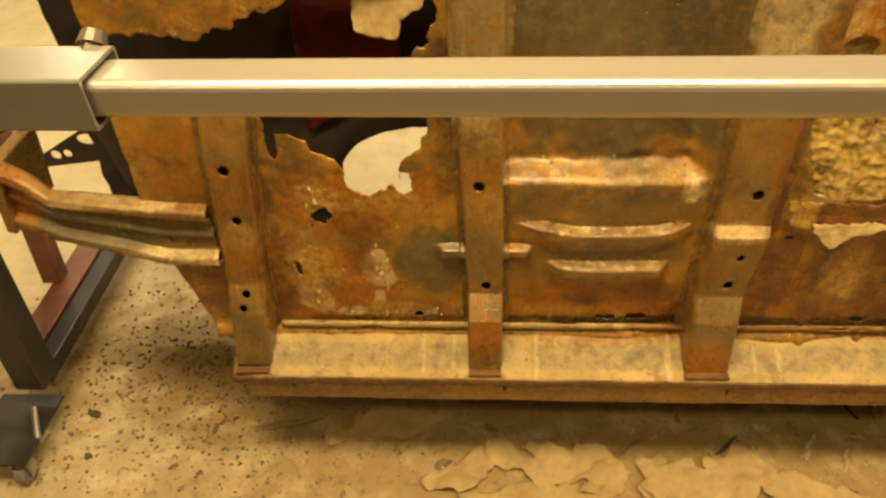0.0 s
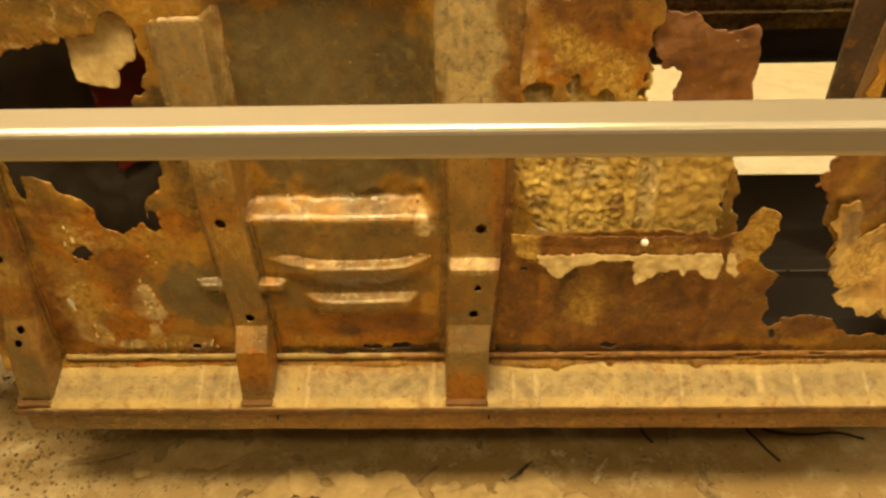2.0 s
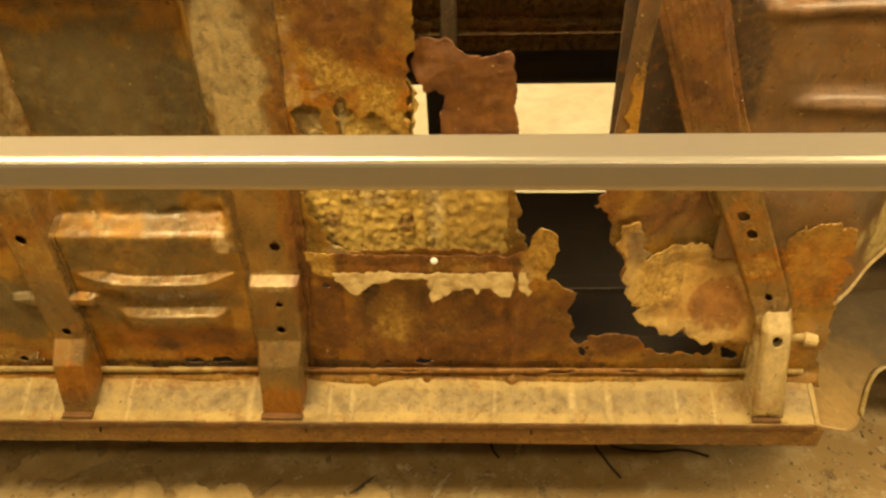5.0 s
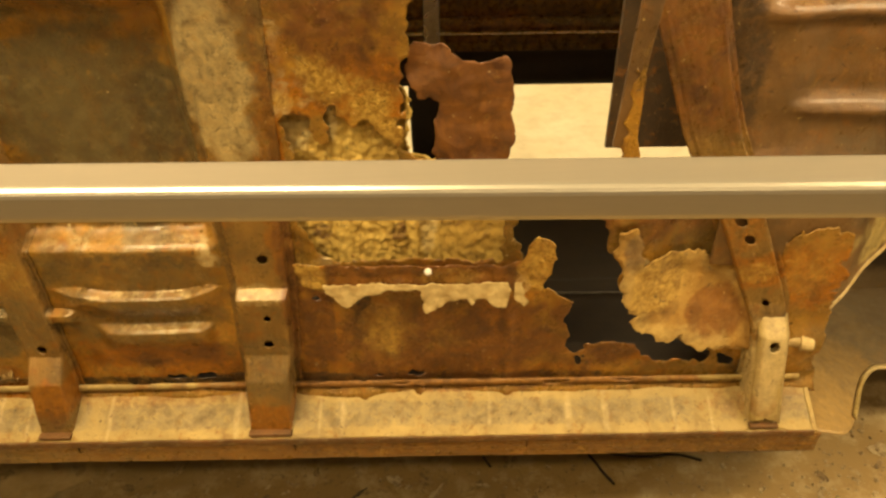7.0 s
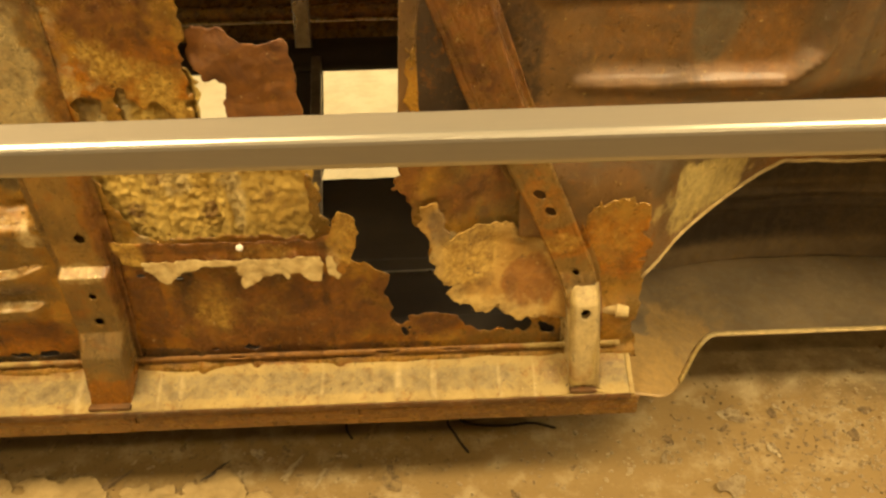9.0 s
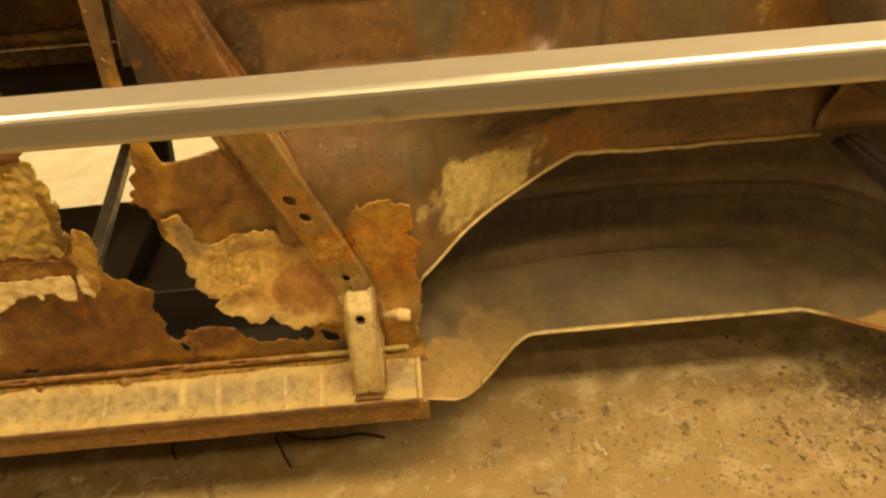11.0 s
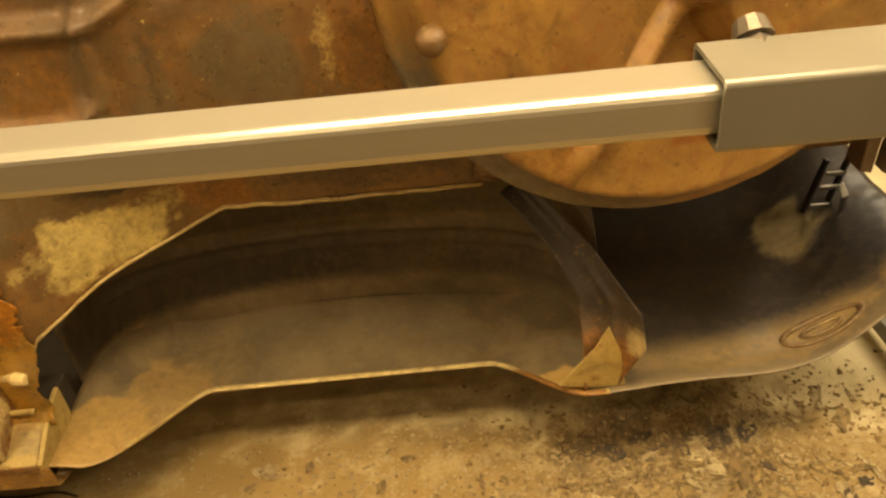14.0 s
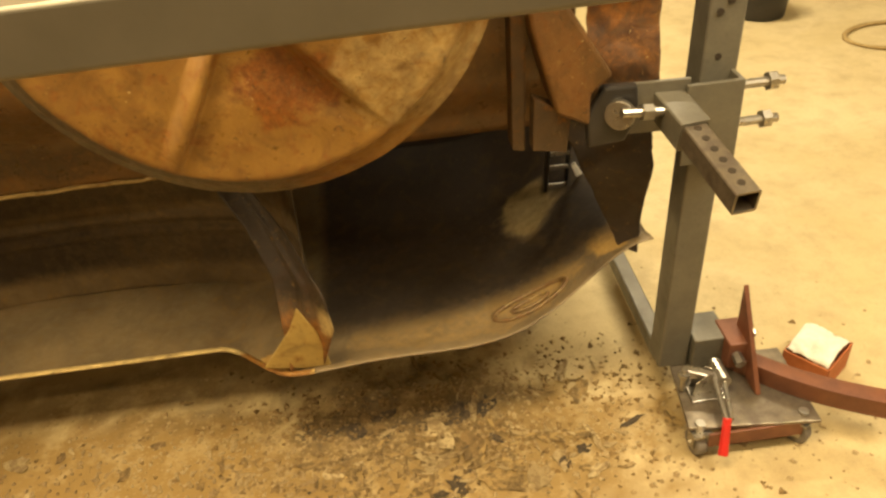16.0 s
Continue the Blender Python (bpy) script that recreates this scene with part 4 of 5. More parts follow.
SEAT_RUST = [(1.70, 1.12, 0.14, 0.07, 0.4), (1.93, 1.12, 0.09, 0.09, 0.5), (2.13, 0.78, 0.09, 0.09, 0.8), (2.2, 0.95, 0.1, 0.12, 0.4), (1.58, 1.2, 0.1, 0.1, 0.3), (2.5, 1.12, 0.08, 0.1, 0.6)]
SEAT_GREY = [(1.82, 1.13, 0.045, 0.08, 0.8), (2.02, 1.1, 0.04, 0.1, 0.5), (1.88, 0.90, 0.25, 0.10, 0.6), (2.35, 0.85, 0.3, 0.1, 0.4), (2.3, 1.1, 0.1, 0.1, 0.7), (2.12, 1.05, 0.05, 0.1, 0.5)]
SEAT_PALE = [(1.90, 0.735, 0.13, 0.075, 0.9), (2.44, 1.13, 0.02, 0.08, 0.4), (1.825, 0.78, 0.025, 0.06, 0.9), (1.98, 0.77, 0.08, 0.05, 0.4)]


def seat_tone(x, y, z):
    # Alpha paints shadows in the kick scoop and below the upper bead, plus a seam.
    return (blobs(SEAT_RUST, x, z), blobs(SEAT_PALE, x, z), blobs(SEAT_GREY, x, z), blobs([(1.45, 1.1, 0.05, 0.2, 0.6), (2.0, 0.865, 0.14, 0.035, 1.1), (2.45, 0.78, 0.2, 0.05, 0.5), (1.95, 0.925, 0.12, 0.03, 0.5), (2.125, 1.12, 0.008, 0.14, 0.35), (1.8, 1.19, 0.3, 0.012, 0.5)], x, z))


KICK = [(1.60, 0.56), (1.70, 0.50), (1.746, 0.587), (1.87, 0.652), (1.94, 0.671), (2.01, 0.683), (2.06, 0.697), (2.13, 0.719), (2.205, 0.718), (2.255, 0.711), (2.41, 0.711), (2.72, 0.714)]


def kick_z(x):
    for (a, za), (b, zb) in zip(KICK, KICK[1:]):
        if x <= b:
            return za + (zb - za) * (x - a) / (b - a)
    return KICK[-1][1]


def seat_keep(x, z):
    return min(z - kick_z(x), (x - 1.42 + 0.36 * (z - 0.95)) if z > 0.92 else (x - 1.46) if z > 0.70 else (x - 1.61))


part("rear_floor", sheet(lambda x, z: (x, seat_y(x, z), z), span(1.22, 2.75, 0.010), span(0.48, 1.45, 0.010), seat_keep, seat_tone), M_REAR, car, "brown primed rear floor with pressed bead", thick=0.0025)
edge_tone = lambda x, y, z: (0.35, 0.55, 0, 0)
part("wheelhouse_edge", sheet(lambda x, v: (x, seat_y(x, kick_z(x)) + 0.003 - 0.012 * (1 - v), kick_z(x) - 0.004 + 0.006 * v + 0.003 * fbm(x, 0, 0, 14)), span(1.71, 2.72, 0.012), span(0, 1, 0.34), None, edge_tone), M_ROCKER, car, "pale sealed edge flange", thick=0.004)
part("seat_channel", prism([(1.238, 1.27), (1.222, 1.0), (1.246, 0.995), (1.275, 1.28)], "y", 1.19, 1.20), M_REAR, car, bevel=0.002)
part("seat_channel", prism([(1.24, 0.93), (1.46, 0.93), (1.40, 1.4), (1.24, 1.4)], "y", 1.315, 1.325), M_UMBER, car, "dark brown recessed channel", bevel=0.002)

# wheelhouse, quarter panel and what hangs behind the wheel


def lip_y(x):
    return 1.10 + 0.255 * step(1.78, 2.02, x) - 0.175 * step(2.70, 2.92, x)


def lip_z(x):
    return 0.340 - 0.076 * step(1.72, 1.98, x) + 0.048 * step(2.72, 2.92, x)


def skin(x, v):
    """The quarter panel from its lower edge (v 0) up to the waistline (v 1)."""
    y0 = lip_y(x)
    y = y0 + v * (2.0 - y0)
    tail = step(3.30, 3.78, x)
    z = lip_z(x) + 0.0 * v + 0.22 * max(0.0, v - 0.55) ** 2 * 3 + 0.17 * tail * tail + 0.004 * fbm(x, y, 0, 4)
    z += 0.035 * step(2.9, 3.1, x) * (1 - step(0.0, 0.10, v)) * 0.5
    return (x + 0.0 * v, y + 0.10 * tail * (1 - v), z)


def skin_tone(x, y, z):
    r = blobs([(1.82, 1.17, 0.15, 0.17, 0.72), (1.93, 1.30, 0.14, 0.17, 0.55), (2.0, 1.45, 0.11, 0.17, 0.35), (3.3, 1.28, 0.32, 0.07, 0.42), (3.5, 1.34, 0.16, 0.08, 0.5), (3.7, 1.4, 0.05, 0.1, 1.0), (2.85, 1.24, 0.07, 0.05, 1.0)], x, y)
    # Alpha is black undercoat plus cavity shade; pale at x 3.555 paints in light.
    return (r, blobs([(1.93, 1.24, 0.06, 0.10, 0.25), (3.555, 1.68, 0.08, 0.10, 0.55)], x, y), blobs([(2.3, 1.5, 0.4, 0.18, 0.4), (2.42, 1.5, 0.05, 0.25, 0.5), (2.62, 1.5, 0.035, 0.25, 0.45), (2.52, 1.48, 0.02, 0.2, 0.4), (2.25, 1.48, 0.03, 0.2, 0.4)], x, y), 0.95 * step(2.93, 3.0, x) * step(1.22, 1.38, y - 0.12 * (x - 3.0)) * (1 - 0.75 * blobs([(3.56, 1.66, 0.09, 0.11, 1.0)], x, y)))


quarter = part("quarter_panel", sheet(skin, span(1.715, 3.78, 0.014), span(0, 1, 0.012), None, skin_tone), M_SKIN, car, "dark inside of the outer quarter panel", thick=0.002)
part("wheel_lip", sheet(lambda x, v: (x, lip_y(x) - 0.004 + 0.016 * v, lip_z(x) + 0.004 + 0.004 * math.sin(3.1 * v)), span(1.86, 2.96, 0.012), span(0, 1, 0.2), None,
                        lambda x, y, z: (blobs([(2.85, 1.25, 0.12, 0.1, 1.0)], x, y), blobs([(2.4, 1.36, 0.55, 0.05, 1.0)], x, y), 0, 0)), M_ROCKER, quarter, "pale folded wheel arch lip", thick=0.003)


def barrel(s, z):
    """The wheelhouse: an arch over the wheel, running in from the skin to the frame."""
    a = math.pi * s
    cx, rx, base = 2.335, 0.622 + 0.03 * (z - 0.3), 1.16
    x = cx - rx * math.cos(a)
    y = base + 0.52 * math.sin(a) ** 0.36
    y -= 0.012 * math.exp(-((z - 0.50) / 0.012) ** 2) + 0.008 * math.exp(-((z - 0.455) / 0.01) ** 2)
    return (x, y + 0.004 * fbm(x, y, z, 5), z)


# Alpha above z 0.30 paints the body's shade into the arch.
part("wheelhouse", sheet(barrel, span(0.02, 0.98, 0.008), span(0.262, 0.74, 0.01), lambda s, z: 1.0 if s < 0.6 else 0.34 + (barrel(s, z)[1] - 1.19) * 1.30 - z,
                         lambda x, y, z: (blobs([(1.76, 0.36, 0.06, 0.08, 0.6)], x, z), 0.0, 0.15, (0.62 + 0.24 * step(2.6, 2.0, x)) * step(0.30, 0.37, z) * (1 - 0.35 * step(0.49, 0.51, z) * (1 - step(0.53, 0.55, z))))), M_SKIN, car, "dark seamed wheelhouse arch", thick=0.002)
FLANGE_IN = [(2.905, 1.19, 0.318), (2.905, 1.225, 0.43), (2.90, 1.28, 0.53), (2.845, 1.38, 0.61), (2.76, 1.50, 0.675)]
FLANGE_OUT = [(2.985, 1.195, 0.325), (3.028, 1.168, 0.45), (3.018, 1.185, 0.535), (2.94, 1.33, 0.62), (2.83, 1.50, 0.69)]


def flange(s, v):
    p, q = Vector(along(FLANGE_IN, s)), Vector(along(FLANGE_OUT, s))
    c = p.lerp(q, v)
    return (c.x, c.y + 0.022 * math.sin(math.pi * v) - 0.010 * math.exp(-((v - 0.55) / 0.08) ** 2) + 0.003 * fbm(c.x, c.y, c.z, 14), c.z)


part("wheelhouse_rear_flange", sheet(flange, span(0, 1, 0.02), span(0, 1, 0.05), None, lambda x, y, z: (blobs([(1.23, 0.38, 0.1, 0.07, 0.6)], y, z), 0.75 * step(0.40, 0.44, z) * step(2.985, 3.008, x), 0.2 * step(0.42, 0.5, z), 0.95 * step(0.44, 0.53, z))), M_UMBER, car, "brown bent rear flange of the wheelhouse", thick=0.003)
part("flange_gusset", prism([(2.953, 0.50), (2.925, 0.44), (2.845, 0.335), (2.93, 0.318), (2.999, 0.319), (2.985, 0.42)], "y", 1.196, 1.203), M_ROCKER, car, "tan rusted gusset", bevel=0.003)


def oval(a, t, rx, ry, thick):
    x, y = 3.49 + (rx + thick * math.cos(t)) * math.cos(a), 1.302 + 0.16 * (rx * math.cos(a)) + (ry + thick * math.cos(t)) * math.sin(a)
    v = (y - 0.10 * step(3.30, 3.78, x) - lip_y(x)) / (2.0 - lip_y(x))
    return (x, y, skin(x, max(v, 0.0))[2] + 0.003 + thick * math.sin(t))


for nm, rx, ry, th, lb in (("slot_rim", 0.092, 0.034, 0.007, "raised oval bumper slot rim"), ("slot_lip", 0.045, 0.013, 0.006, "worn inner slot lip")):
    part(nm, sheet(lambda a, t: oval(a, t, rx, ry, th), span(0, 2 * math.pi, 0.15), span(0, 2 * math.pi, 0.5), None, lambda x, y, z: (0.3, 0.2, 0.4, 0)), M_REAR, quarter, lb)

# spare wheel well
WELL = (2.995, 1.27)


def side_of(ax, az, bx, bz, x, z):
    """Distance to the right of the line from a down to b, and how far up from b."""
    n = math.hypot(bx - ax, bz - az)
    ux, uz = (bx - ax) / n, (bz - az) / n
    return -(x - ax) * uz + (z - az) * ux, -((x - bx) * ux + (z - bz) * uz)


def well(r, a):
    """The pressed floor of the well: a sharp radial crease, a raised wedge with a steep flank, and a rounded wall."""
    x, z = WELL[0] + r * math.cos(a), WELL[1] + r * math.sin(a)
    y = 1.085 + 0.060 * step(0.37, 0.450, r) + 0.012 * step(0.385, 0.392, r) + 0.25 * step(0.445, 0.478, r)
    flat = 1 - step(0.36, 0.42, r)
    d, up = side_of(2.957, 1.129, 2.837, 0.925, x, z)
    y += (0.026 * step(0.0, 0.012, d) - 0.024 * step(-0.034, -0.004, d)) * flat * step(-0.03, 0.08, up) * (1 - step(0.02, 0.30, d))
    d, up = side_of(3.109, 1.131, 3.218, 0.964, x, z)
    k = max(0.0, min(1.0, up / 0.22))
    y += 0.022 * k * step(-0.19 * k - 0.02, -0.06 * k - 0.004, d) * (1 - step(-0.05 * k - 0.003, 0.002, d)) * flat
    y -= 0.052 * k * step(-0.050 * k - 0.003, 0.003, d) * (1 - step(0.39, 0.44, r))
    return (x, y + 0.003 * fbm(x, z, 1, 8), z)


part("spare_wheel_well", sheet(well, span(0.02, 0.48, 0.007), span(0.0, 2 * math.pi, 0.011), None,
                               lambda x, y, z: (blobs([(3.06, 1.06, 0.10, 0.07, 0.75), (3.12, 1.06, 0.04, 0.07, 0.7), (2.75, 0.98, 0.1, 0.05, 0.4), (3.1, 0.86, 0.2, 0.03, 0.4)], x, z), blobs([(3.27, 1.05, 0.13, 0.12, 0.55), (2.88, 0.85, 0.2, 0.03, 0.15)], x, z), 0.95 * step(0.372, 0.392, math.hypot(x - WELL[0], z - WELL[1])) * (1 - step(2.95, 3.15, x)) * step(1.25, 1.1, z), 0)), M_WELL, car, "orange brown pressed spare wheel well", thick=0.003)
part("boot_floor", sheet(lambda x, z: (x, 1.41 + 0.07 * step(0.9, 0.75, z) + 0.004 * fbm(x, z, 2, 6), z), span(2.70, 3.62, 0.02), span(0.725, 1.5, 0.02), lambda x, z: math.hypot(x - WELL[0], z - WELL[1]) - 0.455, seat_tone), M_REAR, car, "brown boot floor round the well", thick=0.002)
b = rod((2.628, 1.13, 1.203), (2.628, 1.072, 1.203), 0.013)
bmesh.ops.create_uvsphere(b, u_segments=16, v_segments=12, radius=0.024, matrix=Matrix.Translation((2.628, 1.066, 1.205)))
part("ball_stud", b, M_REAR, car, "dull dusty ball stud")

# tail: frame end, hanging bracket, rear panel
part("frame_end", prism([(3.485, 1.10), (3.548, 1.11), (3.650, 0.943), (3.607, 0.908), (3.607, 0.841), (3.539, 0.875), (3.492, 1.05)], "y", 1.22, 1.34), M_SILL, car, "orange rusted box end of the frame", bevel=0.008)
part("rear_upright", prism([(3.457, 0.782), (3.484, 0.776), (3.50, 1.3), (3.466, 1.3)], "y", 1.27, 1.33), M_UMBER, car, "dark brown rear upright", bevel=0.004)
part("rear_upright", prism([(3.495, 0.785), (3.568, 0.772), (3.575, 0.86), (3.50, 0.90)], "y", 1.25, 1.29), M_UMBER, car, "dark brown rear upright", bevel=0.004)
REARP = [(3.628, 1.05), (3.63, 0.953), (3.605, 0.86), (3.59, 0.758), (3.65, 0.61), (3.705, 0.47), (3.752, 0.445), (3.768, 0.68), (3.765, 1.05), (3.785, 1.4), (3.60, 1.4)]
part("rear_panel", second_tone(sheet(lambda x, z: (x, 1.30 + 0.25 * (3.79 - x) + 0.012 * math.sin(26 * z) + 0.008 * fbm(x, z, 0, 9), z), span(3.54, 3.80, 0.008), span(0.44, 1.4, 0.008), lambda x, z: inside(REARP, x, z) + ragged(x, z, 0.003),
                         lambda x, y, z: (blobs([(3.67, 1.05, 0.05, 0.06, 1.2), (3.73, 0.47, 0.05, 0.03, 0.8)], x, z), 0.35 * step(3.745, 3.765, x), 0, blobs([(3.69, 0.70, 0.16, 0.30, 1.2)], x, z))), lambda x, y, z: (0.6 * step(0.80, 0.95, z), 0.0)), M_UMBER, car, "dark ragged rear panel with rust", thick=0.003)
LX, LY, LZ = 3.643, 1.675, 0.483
side = [(LY - 0.04, LZ + 0.11), (LY - 0.02, LZ + 0.11), (LY + 0.04, LZ - 0.11), (LY + 0.025, LZ - 0.115)]
hook = part("hanging_bracket", prism(side, "x", LX - 0.035, LX - 0.026), M_BLACKPOST, car, "black latch bracket with bright striker", bevel=0.002)
part("bracket_side", prism(side, "x", LX + 0.022, LX + 0.031), M_BLACKPOST, hook, bevel=0.002)
part("bracket_foot", box((LX - 0.035, LY + 0.02, LZ - 0.122), (LX + 0.075, LY + 0.05, LZ - 0.114)), M_BLACKPOST, hook, bevel=0.002)
for dz in (0.07, 0.02, -0.05):
    part("bracket_rung", box((LX - 0.028, LY - 0.022 - 0.3 * dz, LZ + dz - 0.006), (LX + 0.024, LY - 0.014 - 0.3 * dz, LZ + dz + 0.006)), M_ZINC, hook, "bright worn cross piece", bevel=0.002)
part("striker", prism([(LX + 0.035, LZ + 0.01), (LX + 0.045, LZ + 0.02), (LX + 0.09, LZ - 0.06), (LX + 0.07, LZ - 0.08)], "y", LY - 0.01, LY - 0.004), M_TISSUE, hook, "white striker tag", bevel=0.002)

# front: frame horn, slotted plate and firewall corner
horn_pts = [(-0.455, 0.745, 0.60), (-0.56, 0.752, 0.602), (-0.76, 0.768, 0.66), (-0.80, 0.80, 0.668), (-0.87, 0.83, 0.672)]


def horn(s, v):
    x, top, low = along(horn_pts, s)
    k = 1 - v
    prof = -0.03 * step(0.0, 0.06, v) * (1 - step(0.94, 1.0, v)) + 0.022 * step(0.16, 0.24, v) * (1 - step(0.78, 0.86, v)) - 0.010 * math.exp(-((v - 0.5) / 0.05) ** 2)
    return (x, 1.195 + prof + 0.03 * s * s + 0.003 * fbm(x, v, 0, 8), low + (top - low) * k)


part("frame_horn", sheet(horn, span(0, 1, 0.02), span(0, 1, 0.02), lambda s, v: math.hypot((s - 0.22) * 0.42, (v - 0.62) * 0.14) - 0.006,
                         lambda x, y, z: (blobs([(-0.85, 0.75, 0.05, 0.1, 0.9), (-0.5, 0.73, 0.06, 0.03, 0.5)], x, z), blobs([(-0.6, 0.62, 0.25, 0.02, 0.6), (-0.65, 0.75, 0.2, 0.015, 0.5)], x, z), blobs([(-0.64, 0.69, 0.20, 0.045, 1.0)], x, z), 0)), M_RIB, car, "tan and grey channel-section frame horn", thick=0.004)
part("horn_flange", prism([(-0.87, 0.83), (-0.885, 0.67), (-0.865, 0.665), (-0.85, 0.82)], "y", 1.19, 1.36), M_RIB, car, "rusty turned flange of the horn", bevel=0.003)
part("horn_wall", box((-0.80, 1.18, 0.604), (-0.46, 1.34, 0.610), Matrix.Translation((-0.45, 0, 0.607)) @ pose(0, 0, 0, 0, 9, 0) @ Matrix.Translation((0.45, 0, -0.607))), M_RIB, car, bevel=0.001)
PLATE = [(-1.0, 0.645), (-0.79, 0.765), (-0.70, 0.80), (-0.66, 0.80), (-0.66, 0.53), (-0.74, 0.55), (-0.745, 0.60), (-0.80, 0.665)]


def plate_keep(x, z):
    k = inside(PLATE, x, z)
    for hx, hz, rx, rz in ((-0.90, 0.683, 0.012, 0.012), (-0.872, 0.686, 0.010, 0.010), (-0.815, 0.722, 0.024, 0.014)):
        k = min(k, (math.hypot((x - hx) / rx, (z - hz) / rz) - 1) * 0.012)
    return k


part("slotted_plate", sheet(lambda x, z: (x, 1.46 + 0.05 * (x + 0.9), z), span(-1.01, -0.65, 0.005), span(0.52, 0.81, 0.005), plate_keep, lambda x, y, z: (0, 0, 0, 1)), M_DARK, car, "black steel plate with slots", thick=0.004)
part("firewall_edge", prism([(-0.645, 0.93), (-0.60, 0.94), (-0.575, 0.74), (-0.60, 0.70)], "y", 1.21, 1.30), M_BLACKPOST, car, "dark edge of the firewall", bevel=0.004)

# inside of the shell, seen through the holes
ROOF_TONE = lambda x, y, z: (blobs([(1.1, 0.78, 0.4, 0.05, 0.8)], x, z), blobs([(0.9, 0.79, 0.1, 0.02, 0.5)], x, z), 0.3, 0.3)
part("roof_skin", sheet(lambda x, z: (x, 2.42 + 0.02 * fbm(x, z, 0, 2), z), span(-0.3, 2.4, 0.05), span(0.58, 1.95, 0.03), None, ROOF_TONE), M_PAN, car, "brown bare inside of the roof", thick=0.002)
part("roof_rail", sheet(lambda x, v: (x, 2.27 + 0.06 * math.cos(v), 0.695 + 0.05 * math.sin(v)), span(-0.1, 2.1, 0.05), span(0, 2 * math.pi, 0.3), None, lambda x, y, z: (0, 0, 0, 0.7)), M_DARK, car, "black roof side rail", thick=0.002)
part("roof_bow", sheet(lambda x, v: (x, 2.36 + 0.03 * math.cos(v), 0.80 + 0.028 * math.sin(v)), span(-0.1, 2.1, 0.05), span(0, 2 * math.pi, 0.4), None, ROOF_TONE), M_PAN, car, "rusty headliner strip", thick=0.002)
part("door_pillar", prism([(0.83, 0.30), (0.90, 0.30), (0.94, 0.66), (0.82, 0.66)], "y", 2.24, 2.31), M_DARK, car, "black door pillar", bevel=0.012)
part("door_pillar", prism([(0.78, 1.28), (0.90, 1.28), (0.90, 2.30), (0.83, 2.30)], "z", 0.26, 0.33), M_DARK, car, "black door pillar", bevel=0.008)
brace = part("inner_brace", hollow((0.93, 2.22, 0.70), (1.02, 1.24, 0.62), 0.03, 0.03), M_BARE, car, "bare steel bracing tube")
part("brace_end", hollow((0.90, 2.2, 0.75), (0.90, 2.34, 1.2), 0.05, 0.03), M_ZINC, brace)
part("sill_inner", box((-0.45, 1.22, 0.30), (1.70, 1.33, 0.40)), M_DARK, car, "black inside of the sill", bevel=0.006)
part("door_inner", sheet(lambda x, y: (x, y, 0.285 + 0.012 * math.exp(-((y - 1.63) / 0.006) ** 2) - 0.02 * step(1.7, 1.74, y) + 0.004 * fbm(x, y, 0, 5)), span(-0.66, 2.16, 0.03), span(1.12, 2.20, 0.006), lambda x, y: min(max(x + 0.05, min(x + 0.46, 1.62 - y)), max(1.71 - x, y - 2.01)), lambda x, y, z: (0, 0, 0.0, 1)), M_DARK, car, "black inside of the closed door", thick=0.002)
part("door_moulding", rod((-0.3, 1.632, 0.298), (1.7, 1.632, 0.298), 0.003, 8), M_ZINC, car, "bright door edge moulding")
# Mostly unseen plates, added to close the shell and keep lamp light out.
part("upper_floor", sheet(lambda x, z: (x, 1.24 + 0.004 * fbm(x, z, 0, 5), z), span(-0.6, 3.6, 0.06), span(1.44, 2.15, 0.05), None, lambda x, y, z: (0.2, 0, 0.2, 0)), M_REAR, car, "unseen brown upper car floor, added to block light", thick=0.003)
part("upper_side", box((-0.55, 1.12, 2.15), (3.78, 2.0, 2.16)), M_DARK, car, "unseen dark upper shell side, added to block light", bevel=0.003)
part("boot_deck", box((2.40, 2.0, 0.42), (3.74, 2.01, 2.14)), M_DARK, car, "dark boot deck added to block light", bevel=0.003)
part("tail_closing_panel", box((3.79, 1.42, 0.95), (3.80, 2.0, 2.14)), M_DARK, car, "unseen dark tail panel added to block light", bevel=0.003)
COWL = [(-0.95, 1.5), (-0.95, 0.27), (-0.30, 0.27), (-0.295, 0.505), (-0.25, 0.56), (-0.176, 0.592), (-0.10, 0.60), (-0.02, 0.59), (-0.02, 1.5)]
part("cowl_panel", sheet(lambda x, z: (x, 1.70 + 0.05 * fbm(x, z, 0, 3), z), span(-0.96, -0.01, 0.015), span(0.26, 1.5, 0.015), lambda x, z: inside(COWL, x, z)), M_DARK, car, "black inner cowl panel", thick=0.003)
part("kick_panel", sheet(lambda x, z: (x, 1.66 + 0.1 * (x + 0.4) + 0.02 * fbm(x, z, 0, 6), z), span(-0.36, -0.10, 0.012), span(0.60, 1.4, 0.012), lambda x, z: min(inside([(-0.36, 0.62), (-0.12, 0.76), (-0.10, 1.4), (-0.33, 1.4), (-0.36, 0.9)], x, z), 1)), M_RED, car, "dark red painted inner panel", thick=0.002)
# Added pale sheet in the hole, standing in for the bright room beyond.
BRIGHT_GAP = [(-0.14, 1.08), (-0.13, 1.2), (-0.02, 1.2), (-0.02, 1.12), (-0.06, 1.10), (-0.065, 1.06)]
